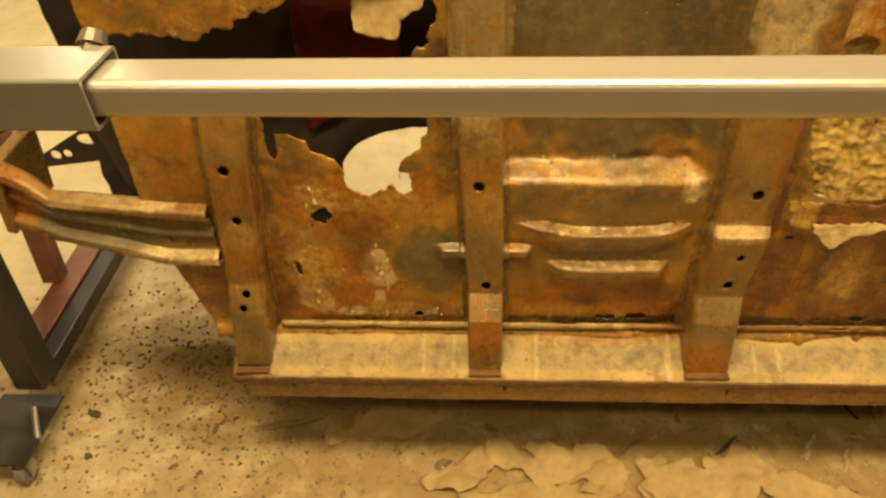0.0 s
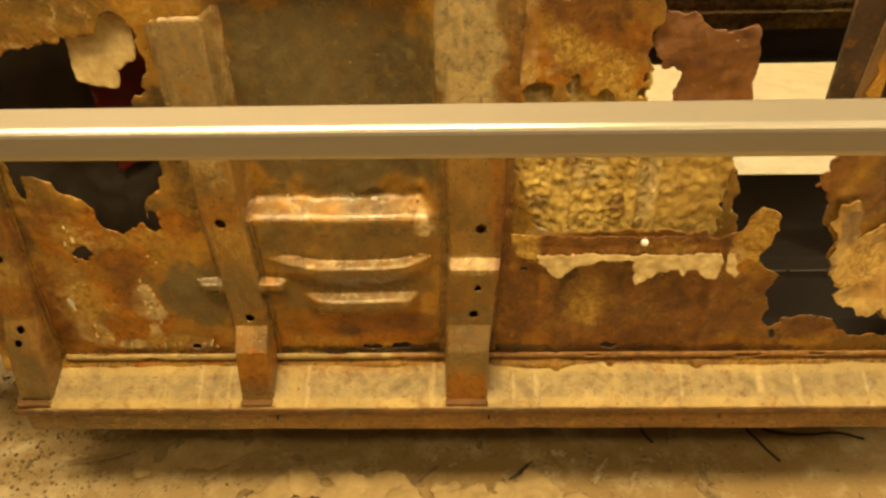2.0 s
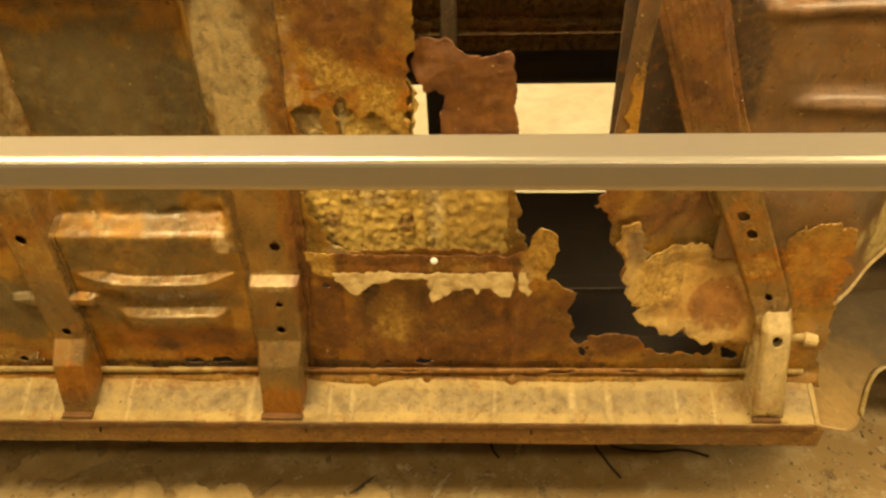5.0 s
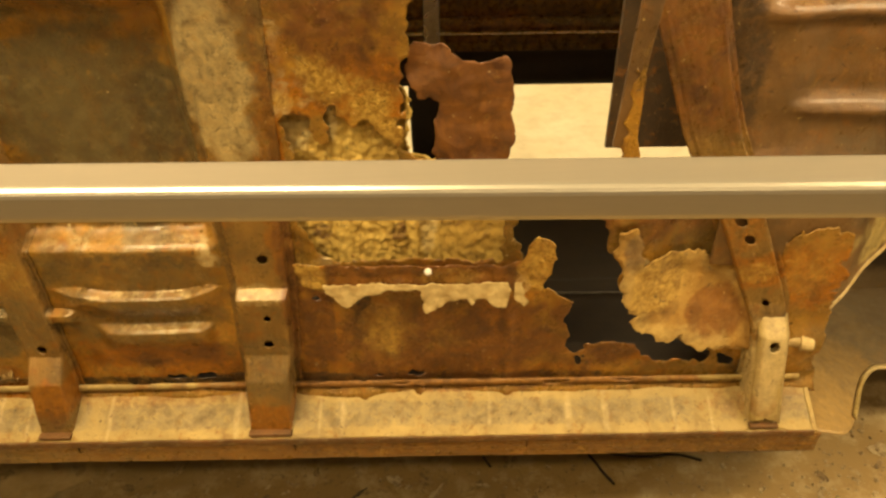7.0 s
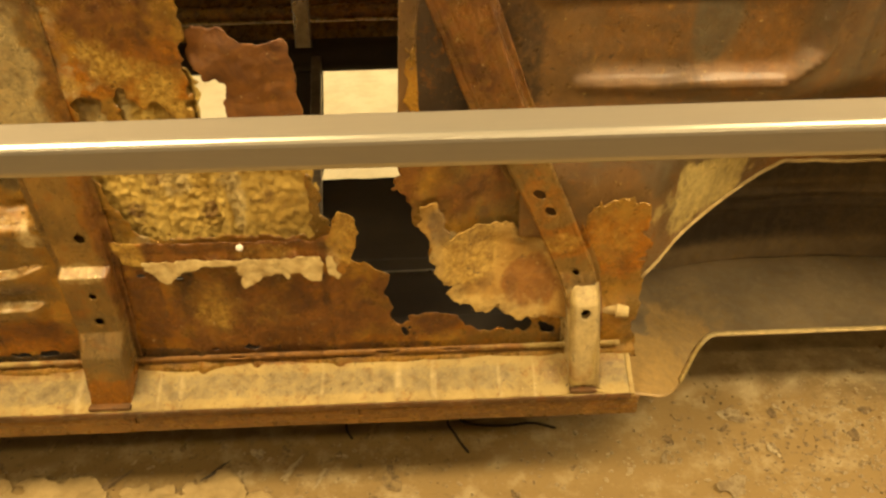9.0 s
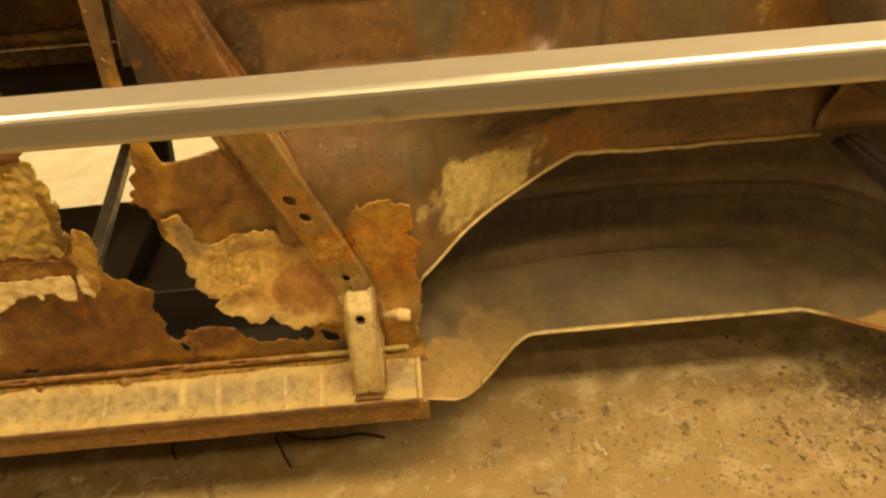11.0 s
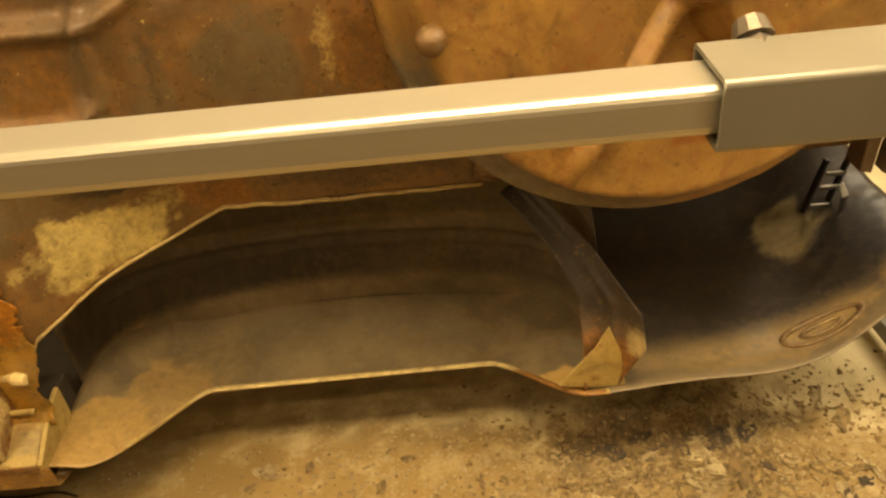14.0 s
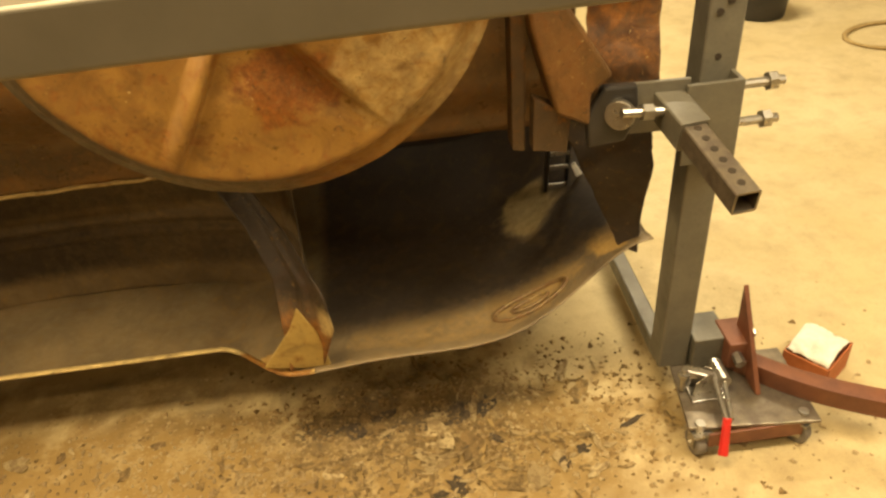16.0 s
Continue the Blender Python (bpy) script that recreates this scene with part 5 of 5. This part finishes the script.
part("pale_patch", sheet(lambda x, z: (x, 1.212, z), span(-0.15, 0.0, 0.006), span(1.0, 1.22, 0.006), lambda x, z: inside(BRIGHT_GAP, x, z) + ragged(x, z, 0.006)), M_PAPER, car, "pale sheet standing in for the bright room beyond", thick=0.002)

# ---- stand at the tail ----
stand = thing("rotisserie_stand", "grey steel rotisserie stand with bolts and castors", "stand")
part("post", hollow((3.852, 1.29, 0.10), (3.905, 1.335, 1.55), 0.075, 0.075, up=(0, 1, 0)), M_POST, stand, "grey painted square post")
for z0 in (0.78, 0.865):
    bl = part("clamp_bolt", rod((3.80, 1.275, z0), (4.02, 1.275, z0), 0.010, 10), M_ZINC, stand, "zinc clamp bolt")
    part("nut", rod((3.985, 1.275, z0), (4.003, 1.275, z0), 0.020, 6), M_ZINC, bl)
clamp = part("clamp_plate", box((3.905, 1.235, 0.72), (3.915, 1.36, 0.90)), M_POST, stand, "grey clamp channel plate", bevel=0.002)
part("clamp_plate", box((3.80, 1.225, 0.72), (3.915, 1.235, 0.90)), M_POST, stand, "grey clamp channel plate", bevel=0.002)
part("clamp_plate", box((3.63, 1.238, 0.80), (3.81, 1.248, 0.91), Matrix.Translation((3.8, 1.24, 0.86)) @ pose(0, 0, 0, 0, 0, -4) @ Matrix.Translation((-3.8, -1.24, -0.86))), M_POST, stand, "grey side plate", bevel=0.002)
part("socket", hollow((3.765, 1.28, 0.862), (3.785, 1.14, 0.838), 0.062, 0.062, wall=0.006), M_POST, stand, "grey square socket")
arm_a, arm_b = Vector((3.776, 1.21, 0.850)), Vector((3.807, 0.945, 0.805))
arm = part("perforated_arm", hollow(arm_a, arm_b, 0.048, 0.048, wall=0.004), M_BARE, stand, "scuffed square tube with punched holes")
for i in range(6):
    c = arm_a.lerp(arm_b, 0.30 + 0.12 * i) + Vector((0, -0.004, 0.0235))
    part("punched_hole", rod(c, c + Vector((0, -0.0002, 0.0013)), 0.0075, 12), M_DARK, arm)
part("pivot_bolt", rod((3.66, 1.195, 0.875), (3.775, 1.205, 0.862), 0.010, 12), M_ZINC, stand, "bright pivot bolt")
part("pivot_washer", rod((3.668, 1.220, 0.862), (3.658, 1.206, 0.865), 0.030, 24), M_ZINC, stand, "round steel washer", bevel=0.003)
part("pivot_bushing", prism([(3.605, 0.79), (3.60, 0.86), (3.635, 0.918), (3.70, 0.915), (3.705, 0.85), (3.68, 0.795)], "y", 1.225, 1.25), M_BLACKPOST, stand, "black folded bushing plate", bevel=0.006)
for hx, hz in ((3.862, 1.02), (3.868, 0.93), (3.882, 1.04)):
    part("post_hole", rod((hx + 0.008, 1.285, hz), (hx + 0.008, 1.277, hz), 0.007, 12), M_DARK, stand)
part("pivot_nut", rod((3.70, 1.197, 0.871), (3.722, 1.199, 0.868), 0.017, 6), M_ZINC, stand, "bright hexagon nut")
part("base_plate", prism([(3.82, 1.05), (4.13, 1.02), (4.14, 1.27), (3.85, 1.28)], "z", 0.088, 0.098), M_BARE, stand, "worn steel castor plate", bevel=0.002)
part("front_flange", box((3.865, 1.028, 0.045), (4.095, 1.036, 0.088)), M_REDOXIDE, stand, "red oxide front flange", bevel=0.002)
part("foot_block", box((3.895, 1.235, 0.098), (3.985, 1.34, 0.195)), M_POST, stand, "grey foot block", bevel=0.004)
part("foot_beam", box((3.83, 1.33, 0.05), (3.875, 2.3, 0.10)), M_POST, stand, "grey base beam", bevel=0.004)
part("gusset", prism([(1.27, 0.09), (1.27, 0.33), (1.12, 0.10)], "x", 4.015, 4.027, ), M_REDOXIDE, stand, "red oxide triangular gusset", bevel=0.001)
part("cross_block", box((3.97, 1.20, 0.12), (4.03, 1.30, 0.20)), M_REDOXIDE, stand, "red oxide cross tube", bevel=0.004)


def leg(s, v):
    a = s * 1.35
    x, y = 3.985 + 0.33 * math.sin(a), 1.255 - 0.27 * (1 - math.exp(-2.0 * a * 0.8)) * 1.05
    w = [(-0.022, 0.15), (0.022, 0.15), (0.022, 0.098), (-0.022, 0.098), (-0.022, 0.15)][int(round(v))]
    return (x + w[0] * 0.4, y + w[0], w[1])


part("curved_leg", sheet(leg, span(0, 1, 0.06), [0.0, 1.0, 2.0, 3.0, 4.0]), M_REDOXIDE, stand, "brown curved angle-iron leg", bevel=0.002)


def castor(x, y, turn):
    c = part("castor", rod((x, y, 0.072), (x, y, 0.105), 0.012, 10), M_ZINC, stand, "grey swivel castor")
    m = Matrix.Translation((x, y, 0)) @ pose(0, 0, 0, 0, 0, turn)
    for sx in (-0.018, 0.018):
        part("fork", box((sx - 0.0015, -0.012, 0.028), (sx + 0.0015, 0.016, 0.078), m), M_ZINC, c)
    part("fork_plate", box((-0.024, -0.024, 0.076), (0.024, 0.024, 0.081), m), M_ZINC, c)
    w = rod((-0.013, 0.006, 0.034), (0.013, 0.006, 0.034), 0.034, 24)
    bmesh.ops.transform(w, matrix=m, verts=w.verts)
    part("wheel", w, M_RUBBER, c, "grey rubber castor wheel", bevel=0.004)
    h = rod((-0.022, 0.006, 0.034), (0.022, 0.006, 0.034), 0.008, 8)
    bmesh.ops.transform(h, matrix=m, verts=h.verts)
    part("hub", h, M_ZINC, c)


castor(3.85, 1.055, 8)
castor(4.10, 1.05, 35)
tog = part("toggle_clamp", box((3.855, 1.12, 0.098), (3.95, 1.20, 0.106)), M_ZINC, stand, "zinc toggle clamp with red handle", bevel=0.003)
turn_clamp = lambda ang, tilt: Matrix.Translation((3.905, 1.15, 0.13)) @ pose(0, 0, 0, 0, tilt, ang) @ Matrix.Translation((-3.905, -1.15, -0.13))
for dy in (-0.014, 0.014):
    part("clamp_jaw", prism([(3.865, 0.106), (3.935, 0.106), (3.93, 0.15), (3.90, 0.168), (3.87, 0.14)], "y", 1.16 + dy - 0.002, 1.16 + dy + 0.002), M_ZINC, tog, bevel=0.001)
part("clamp_arm", box((3.835, 1.145, 0.135), (3.925, 1.17, 0.158), turn_clamp(-20, 10)), M_ZINC, tog, "bright clamp arm", bevel=0.004)
part("clamp_spindle", rod((3.845, 1.165, 0.105), (3.845, 1.165, 0.175), 0.007, 10), M_ZINC, tog)
part("spindle_nut", rod((3.845, 1.165, 0.150), (3.845, 1.165, 0.162), 0.014, 6), M_ZINC, tog)
for dx in (-0.012, 0.012):
    part("clamp_link", rod((3.925 + dx, 1.15, 0.155), (3.908 + dx * 0.5, 1.035, 0.128), 0.006, 10), M_ZINC, tog)
part("grip", rod((3.906, 1.040, 0.130), (3.885, 0.992, 0.055), 0.010, 14, 0.012), M_REDGRIP, tog, "red vinyl handle grip", bevel=0.003)
part("hinge_knuckle", rod((3.935, 1.13, 0.15), (3.935, 1.20, 0.15), 0.016, 14), M_ZINC, tog)
part("cross_bolt", rod((3.99, 1.17, 0.16), (3.99, 1.205, 0.165), 0.014, 6), M_ZINC, stand, "bright hexagon bolt head")
part("gusset_bolt", rod((4.027, 1.235, 0.20), (4.045, 1.235, 0.20), 0.012, 6), M_ZINC, stand)

# ---- stand at the nose ----
nose = thing("rotisserie_stand", "dark steel rotisserie stand on castors with red brown base", "stand")
part("post", hollow((-1.035, 1.23, 0.17), (-1.02, 1.25, 1.3), 0.075, 0.075, up=(0, 1, 0)), M_BLACKPOST, nose, "black painted square post")
part("base_beam", box((-1.11, 1.30, 0.07), (-1.06, 2.1, 0.12)), M_BLACKPOST, nose, "black base beam", bevel=0.004)
part("base_channel", box((-1.20, 1.40, 0.06), (-1.12, 2.1, 0.12)), M_REDOXIDE, nose, "red oxide base channel", bevel=0.004)
part("upright", hollow((-1.20, 1.66, 0.12), (-1.20, 1.70, 0.6), 0.055, 0.055, up=(0, 1, 0)), M_REDOXIDE, nose, "red oxide upright")
part("foot_plate", box((-1.16, 1.03, 0.085), (-1.0, 1.24, 0.095)), M_BLACKPOST, nose, "black steel castor plate", bevel=0.002)
part("clamp_lever", rod((-1.03, 1.17, 0.13), (-1.00, 1.10, 0.10), 0.008, 10), M_ZINC, nose, "bright clamp lever")
w = rod((-1.045, 1.055, 0.034), (-1.019, 1.055, 0.034), 0.034, 24)
part("wheel", w, M_RUBBER, nose, "grey rubber castor wheel", bevel=0.004)
part("fork", box((-1.055, 1.04, 0.03), (-1.05, 1.07, 0.086)), M_ZINC, nose)
part("fork", box((-1.014, 1.04, 0.03), (-1.009, 1.07, 0.086)), M_ZINC, nose)

# ---- loose things ----
card = thing("cardboard_box", "small open orange box stuffed with white paper", "box")
cm = Matrix.Translation((4.25, 1.265, 0)) @ pose(0, 0, 0, 0, 0, 38)
for lo, hi in (((-0.07, -0.06, 0), (0.07, -0.056, 0.085)), ((-0.07, 0.056, 0), (0.07, 0.06, 0.085)), ((-0.07, -0.06, 0), (-0.066, 0.06, 0.085)), ((0.066, -0.06, 0), (0.07, 0.06, 0.085))):
    part("side", box(lo, hi, cm), M_CARD, card)
part("base", box((-0.066, -0.056, 0), (0.066, 0.056, 0.004), cm), M_CARD, card)
part("paper", sheet(lambda x, y: tuple(cm @ Vector((x, y, 0.085 + 0.02 * abs(fbm(x, y, 0, 20)) + 0.02 * (1 - (x / 0.064) ** 2)))), span(-0.064, 0.064, 0.006), span(-0.054, 0.054, 0.006)), M_TISSUE, card, "crumpled white paper", thick=0.003)

bucket = thing("bucket", "round black plastic bucket on the floor", "bucket")
prof = [(0.001, 0.012), (0.125, 0.0), (0.13, 0.01), (0.15, 0.24), (0.156, 0.25), (0.15, 0.256), (0.143, 0.25), (0.122, 0.016), (0.001, 0.016)]
part("shell", sheet(lambda s, a: (5.27 + along(prof, s)[0] * math.cos(a), 3.86 + along(prof, s)[0] * math.sin(a), along(prof, s)[1]), span(0, 1, 0.03), span(0, 2 * math.pi, 0.2)), M_BLACKPOST, bucket)
cord = bpy.data.curves.new("cord", "CURVE")
cord.dimensions, cord.bevel_depth = "3D", 0.007
sp = cord.splines.new("POLY")
sp.points.add(79)
for i, p in enumerate(sp.points):
    a = i * 0.16
    p.co = (5.72 + (0.22 + 0.015 * math.sin(a * 0.7)) * math.cos(a), 3.35 + (0.17 + 0.012 * math.sin(a * 1.3)) * math.sin(a), 0.008 + 0.0015 * (i // 39), 1)
cord.materials.append(M_KRAFT)
tagged(new("cable", cord), "coiled pale cable lying on the concrete floor", "cable")

# ---- debris on the floor ----
rng = random.Random(4)


def flake(size, curl, seed):
    """A ragged curled chip, a few millimetres thick."""
    r = random.Random(seed)
    n = 13
    bm = bmesh.new()
    asp = r.uniform(0.35, 0.9)
    rim = []
    for i in range(n):
        a = 2 * math.pi * i / n
        k = size * r.uniform(0.45, 1.0)
        x, y = k * math.cos(a), k * math.sin(a) * asp
        rim.append((x, y, curl * size * (x / size) ** 2 + r.uniform(0, 0.06) * size))
    t = min(0.003, size * 0.12)
    top = [bm.verts.new((x, y, z + t)) for x, y, z in rim]
    low = [bm.verts.new((x, y, z)) for x, y, z in rim]
    c, d = bm.verts.new((0, 0, t)), bm.verts.new((0, 0, 0))
    for i in range(n):
        j = (i + 1) % n
        bm.faces.new((c, top[i], top[j]))
        bm.faces.new((d, low[j], low[i]))
        bm.faces.new((top[i], low[i], low[j], top[j]))
    return bm


CHIPS = [("paint_chip", "pale curled paint chip lying on concrete", M_FLAKE_PALE), ("rust_scale", "brown curled rust scale lying on concrete", M_FLAKE), ("undercoat_chip", "black crumbled undercoat chip lying on concrete", M_FLAKE_DARK)]
meshes = []
for k, (nm, lb, mt) in enumerate(CHIPS):
    for j in range(5):
        me = bpy.data.meshes.new(nm)
        fb = flake(1.0, rng.uniform(0.05, 0.35), 10 * k + j)
        fb.normal_update()
        fb.to_mesh(me)
        fb.free()
        me.materials.append(mt)
        meshes.append((k, me))


def drop(k, x, y, size, turn):
    nm, lb, mt = CHIPS[k]
    me = rng.choice([m for q, m in meshes if q == k])
    ob = new(nm, me)
    ob.matrix_world = Matrix.Translation((x, y, 0.002)) @ pose(0, 0, 0, rng.uniform(-4, 4), rng.uniform(-4, 4), turn) @ Matrix.Diagonal((size, size, size * 0.7, 1))
    return tagged(ob, lb, "debris", "chips on the floor")


def sliver(k, x, y, length, width, turn, lift=0.0):
    """A long narrow chip."""
    nm, lb, mt = CHIPS[k]
    ob = new(nm, rng.choice([m for q, m in meshes if q == k]))
    ob.matrix_world = Matrix.Translation((x, y, 0.003)) @ pose(0, 0, 0, 0, -lift, turn) @ Matrix.Diagonal((length / 2, width / 2 / 0.6, length * 0.2, 1))
    return tagged(ob, lb.replace("curled", "long curled").replace("crumbled", "long crumbled"), "debris", "chips on the floor")


for k, x, y, s in ((0, 2.094, 1.306, 0.045), (0, 3.222, 1.209, 0.068), (1, 3.62, 1.305, 0.065), (0, 2.165, 1.188, 0.036), (1, 1.15, 1.14, 0.05), (0, 2.942, 1.134, 0.045), (1, 2.99, 1.10, 0.05), (0, 3.21, 1.12, 0.04),
                   (0, -0.18, 1.18, 0.03), (2, -0.95, 1.25, 0.035), (1, -0.62, 1.2, 0.03), (0, 2.023, 1.08, 0.05), (0, 3.52, 1.09, 0.05), (1, 3.05, 1.28, 0.06), (1, 3.4, 1.1, 0.055), (1, 3.30, 1.16, 0.06), (1, 3.36, 1.05, 0.07), (0, 3.46, 1.04, 0.05),
                   (1, 3.12, 1.17, 0.055), (2, 3.28, 1.27, 0.05), (2, 3.36, 1.29, 0.045), (1, 3.50, 1.16, 0.04), (0, 2.72, 1.16, 0.03), (0, 2.56, 1.08, 0.028), (1, 2.40, 1.22, 0.03), (2, 0.715, 1.15, 0.035), (0, 1.872, 1.174, 0.025)):
    drop(k, x, y, s, rng.uniform(0, 360))
for k, x, y, ln, wd, tn, lf in ((0, 3.613, 1.157, 0.10, 0.032, 108, 0), (0, 3.679, 1.381, 0.09, 0.016, 98, 8), (0, 3.469, 1.136, 0.06, 0.022, 100, 0), (0, 3.096, 1.245, 0.09, 0.03, 12, 4), (2, 3.72, 1.17, 0.12, 0.03, 22, 0), (0, 0.889, 1.187, 0.13, 0.035, 52, 6),
                                (1, -0.42, 1.225, 0.26, 0.03, 8, 3), (1, 3.57, 1.16, 0.12, 0.04, -14, 5), (2, 3.08, 1.30, 0.10, 0.03, 20, 0), (0, 3.60, 1.04, 0.08, 0.03, 30, 0), (1, 0.42, 1.16, 0.15, 0.03, 35, 5), (2, 0.68, 1.18, 0.14, 0.02, 40, 3), (0, 0.97, 1.16, 0.10, 0.03, 60, 5)):
    sliver(k, x, y, ln, wd, tn, lf)
for i in range(230):
    zone = rng.random()
    if zone < 0.42:
        x, y, s = rng.gauss(3.25, 0.28), rng.gauss(1.22, 0.13), 0.006 + 0.034 * rng.random() ** 2
    elif zone < 0.65:
        x, y, s = rng.gauss(-0.75, 0.3), rng.gauss(1.4, 0.22), rng.uniform(0.005, 0.018)
    elif zone < 0.85:
        x, y, s = rng.uniform(-0.5, 1.3), rng.gauss(1.16, 0.1), rng.uniform(0.006, 0.03)
    else:
        x, y, s = rng.uniform(1.3, 3.4), rng.gauss(1.25, 0.16), rng.uniform(0.006, 0.028)
    drop(rng.choice((0, 0, 1, 1, 1, 2)) if zone < 0.65 else rng.choice((0, 1, 1)), x, y, s, rng.uniform(0, 360))

for i in range(70):
    ob = drop(rng.choice((0, 0, 1, 1, 1)), rng.gauss(3.3, 0.24), rng.gauss(1.20, 0.11), 0.018 + 0.04 * rng.random() ** 1.5, rng.uniform(0, 360))
    ob.matrix_world = ob.matrix_world @ Matrix.Diagonal((1, rng.uniform(0.25, 0.6), 1.4, 1))
verts, faces = [], []
for i in range(5600):
    zone = rng.random()
    if zone < 0.38:
        x, y, s = rng.gauss(-0.7, 0.33), rng.gauss(1.42, 0.24), 0.0015 + 0.0075 * rng.random() ** 2
    elif zone < 0.75:
        x, y, s = rng.gauss(3.2, 0.33), rng.gauss(1.25, 0.14), 0.0015 + 0.011 * rng.random() ** 2
    else:
        x, y, s = rng.uniform(-1.2, 4.2), rng.gauss(1.3, 0.3), rng.uniform(0.001, 0.0045)
    a = rng.uniform(0, 6.28)
    n0 = len(verts)
    for q in range(3):
        verts.append((x + s * math.cos(a + 2.1 * q) * rng.uniform(0.6, 1.3), y + s * math.sin(a + 2.1 * q), 0.002))
    verts.append((x, y, 0.002 + s * rng.uniform(0.4, 0.9)))
    faces += [(n0, n0 + 1, n0 + 3), (n0 + 1, n0 + 2, n0 + 3), (n0 + 2, n0, n0 + 3)]
me = bpy.data.meshes.new("grit")
me.from_pydata(verts, [], faces)
tagged(part("grit", me, M_FLAKE), "brown rust grit scattered over concrete", "debris", kind="stuff")

rng2 = random.Random(9)
verts, faces = [], []
for i in range(6500):
    if rng2.random() < 0.6:
        x, y, q = rng2.gauss(2.9, 0.6), rng2.gauss(1.18, 0.14), 0.0015 + 0.009 * rng2.random() ** 2
    else:
        x, y, q = rng2.uniform(-1.0, 4.2), rng2.gauss(1.2, 0.2), 0.0012 + 0.007 * rng2.random() ** 2
    a = rng2.uniform(0, 6.28)
    n0 = len(verts)
    for k in range(4):
        verts.append((x + q * math.cos(a + 1.57 * k) * rng2.uniform(0.5, 1.3), y + q * math.sin(a + 1.57 * k) * rng2.uniform(0.5, 1.2), 0.002))
    verts.append((x + q * 0.2, y, 0.002 + q * rng2.uniform(0.3, 0.8)))
    faces += [(n0 + k, n0 + (k + 1) % 4, n0 + 4) for k in range(4)]
me = bpy.data.meshes.new("paint_crumbs")
me.from_pydata(verts, [], faces)
tagged(part("paint_crumbs", me, M_FLAKE_PALE), "pale paint crumbs scattered over concrete", "debris", kind="stuff")

# crumpled brown paper under the sill
for cx, cy, w, d, rot, sd in ((-0.15, 1.24, 0.20, 0.06, 12, 1), (0.32, 1.11, 0.24, 0.07, -6, 2), (0.62, 1.08, 0.22, 0.08, 15, 3), (0.88, 1.04, 0.16, 0.05, -20, 7), (0.20, 1.02, 0.20, 0.05, 4, 5), (0.05, 1.10, 0.12, 0.05, 30, 4)):
    pm = Matrix.Translation((cx, cy, 0.004)) @ pose(0, 0, 0, 0, 0, rot)
    ob = part("crumpled_paper", sheet(lambda x, y: tuple(pm @ Vector((x, y, 0.022 * abs(fbm(x + sd, y, 0, 8)) + 0.005 * abs(fbm(x, y + sd, 0, 45))))), span(-w, w, 0.006), span(-d, d, 0.006),
                                      lambda x, y: 0.8 - (x / w) ** 2 - (y / d) ** 2 + 1.1 * fbm(x + sd, y, 1, 13)), M_KRAFT, thick=0.001)
    tagged(ob, "crumpled dusty brown paper lying on concrete", "paper", "papers on the floor")

# bent wires under the sill
for pts in ([(1.355, 1.214), (1.325, 1.27), (1.31, 1.335), (1.36, 1.312), (1.46, 1.30), (1.54, 1.305), (1.60, 1.285)], [(1.04, 1.275), (1.022, 1.31), (1.025, 1.357)]):
    cu = bpy.data.curves.new("wire", "CURVE")
    cu.dimensions, cu.bevel_depth = "3D", 0.0035
    sp = cu.splines.new("BEZIER")
    sp.bezier_points.add(len(pts) - 1)
    for bp, (x, y) in zip(sp.bezier_points, pts):
        bp.co, bp.handle_left_type, bp.handle_right_type = (x, y, 0.004), "AUTO", "AUTO"
    cu.materials.append(M_DARK)
    tagged(new("wire", cu), "thin bent black wire lying on concrete", "wire", "wires on the floor")
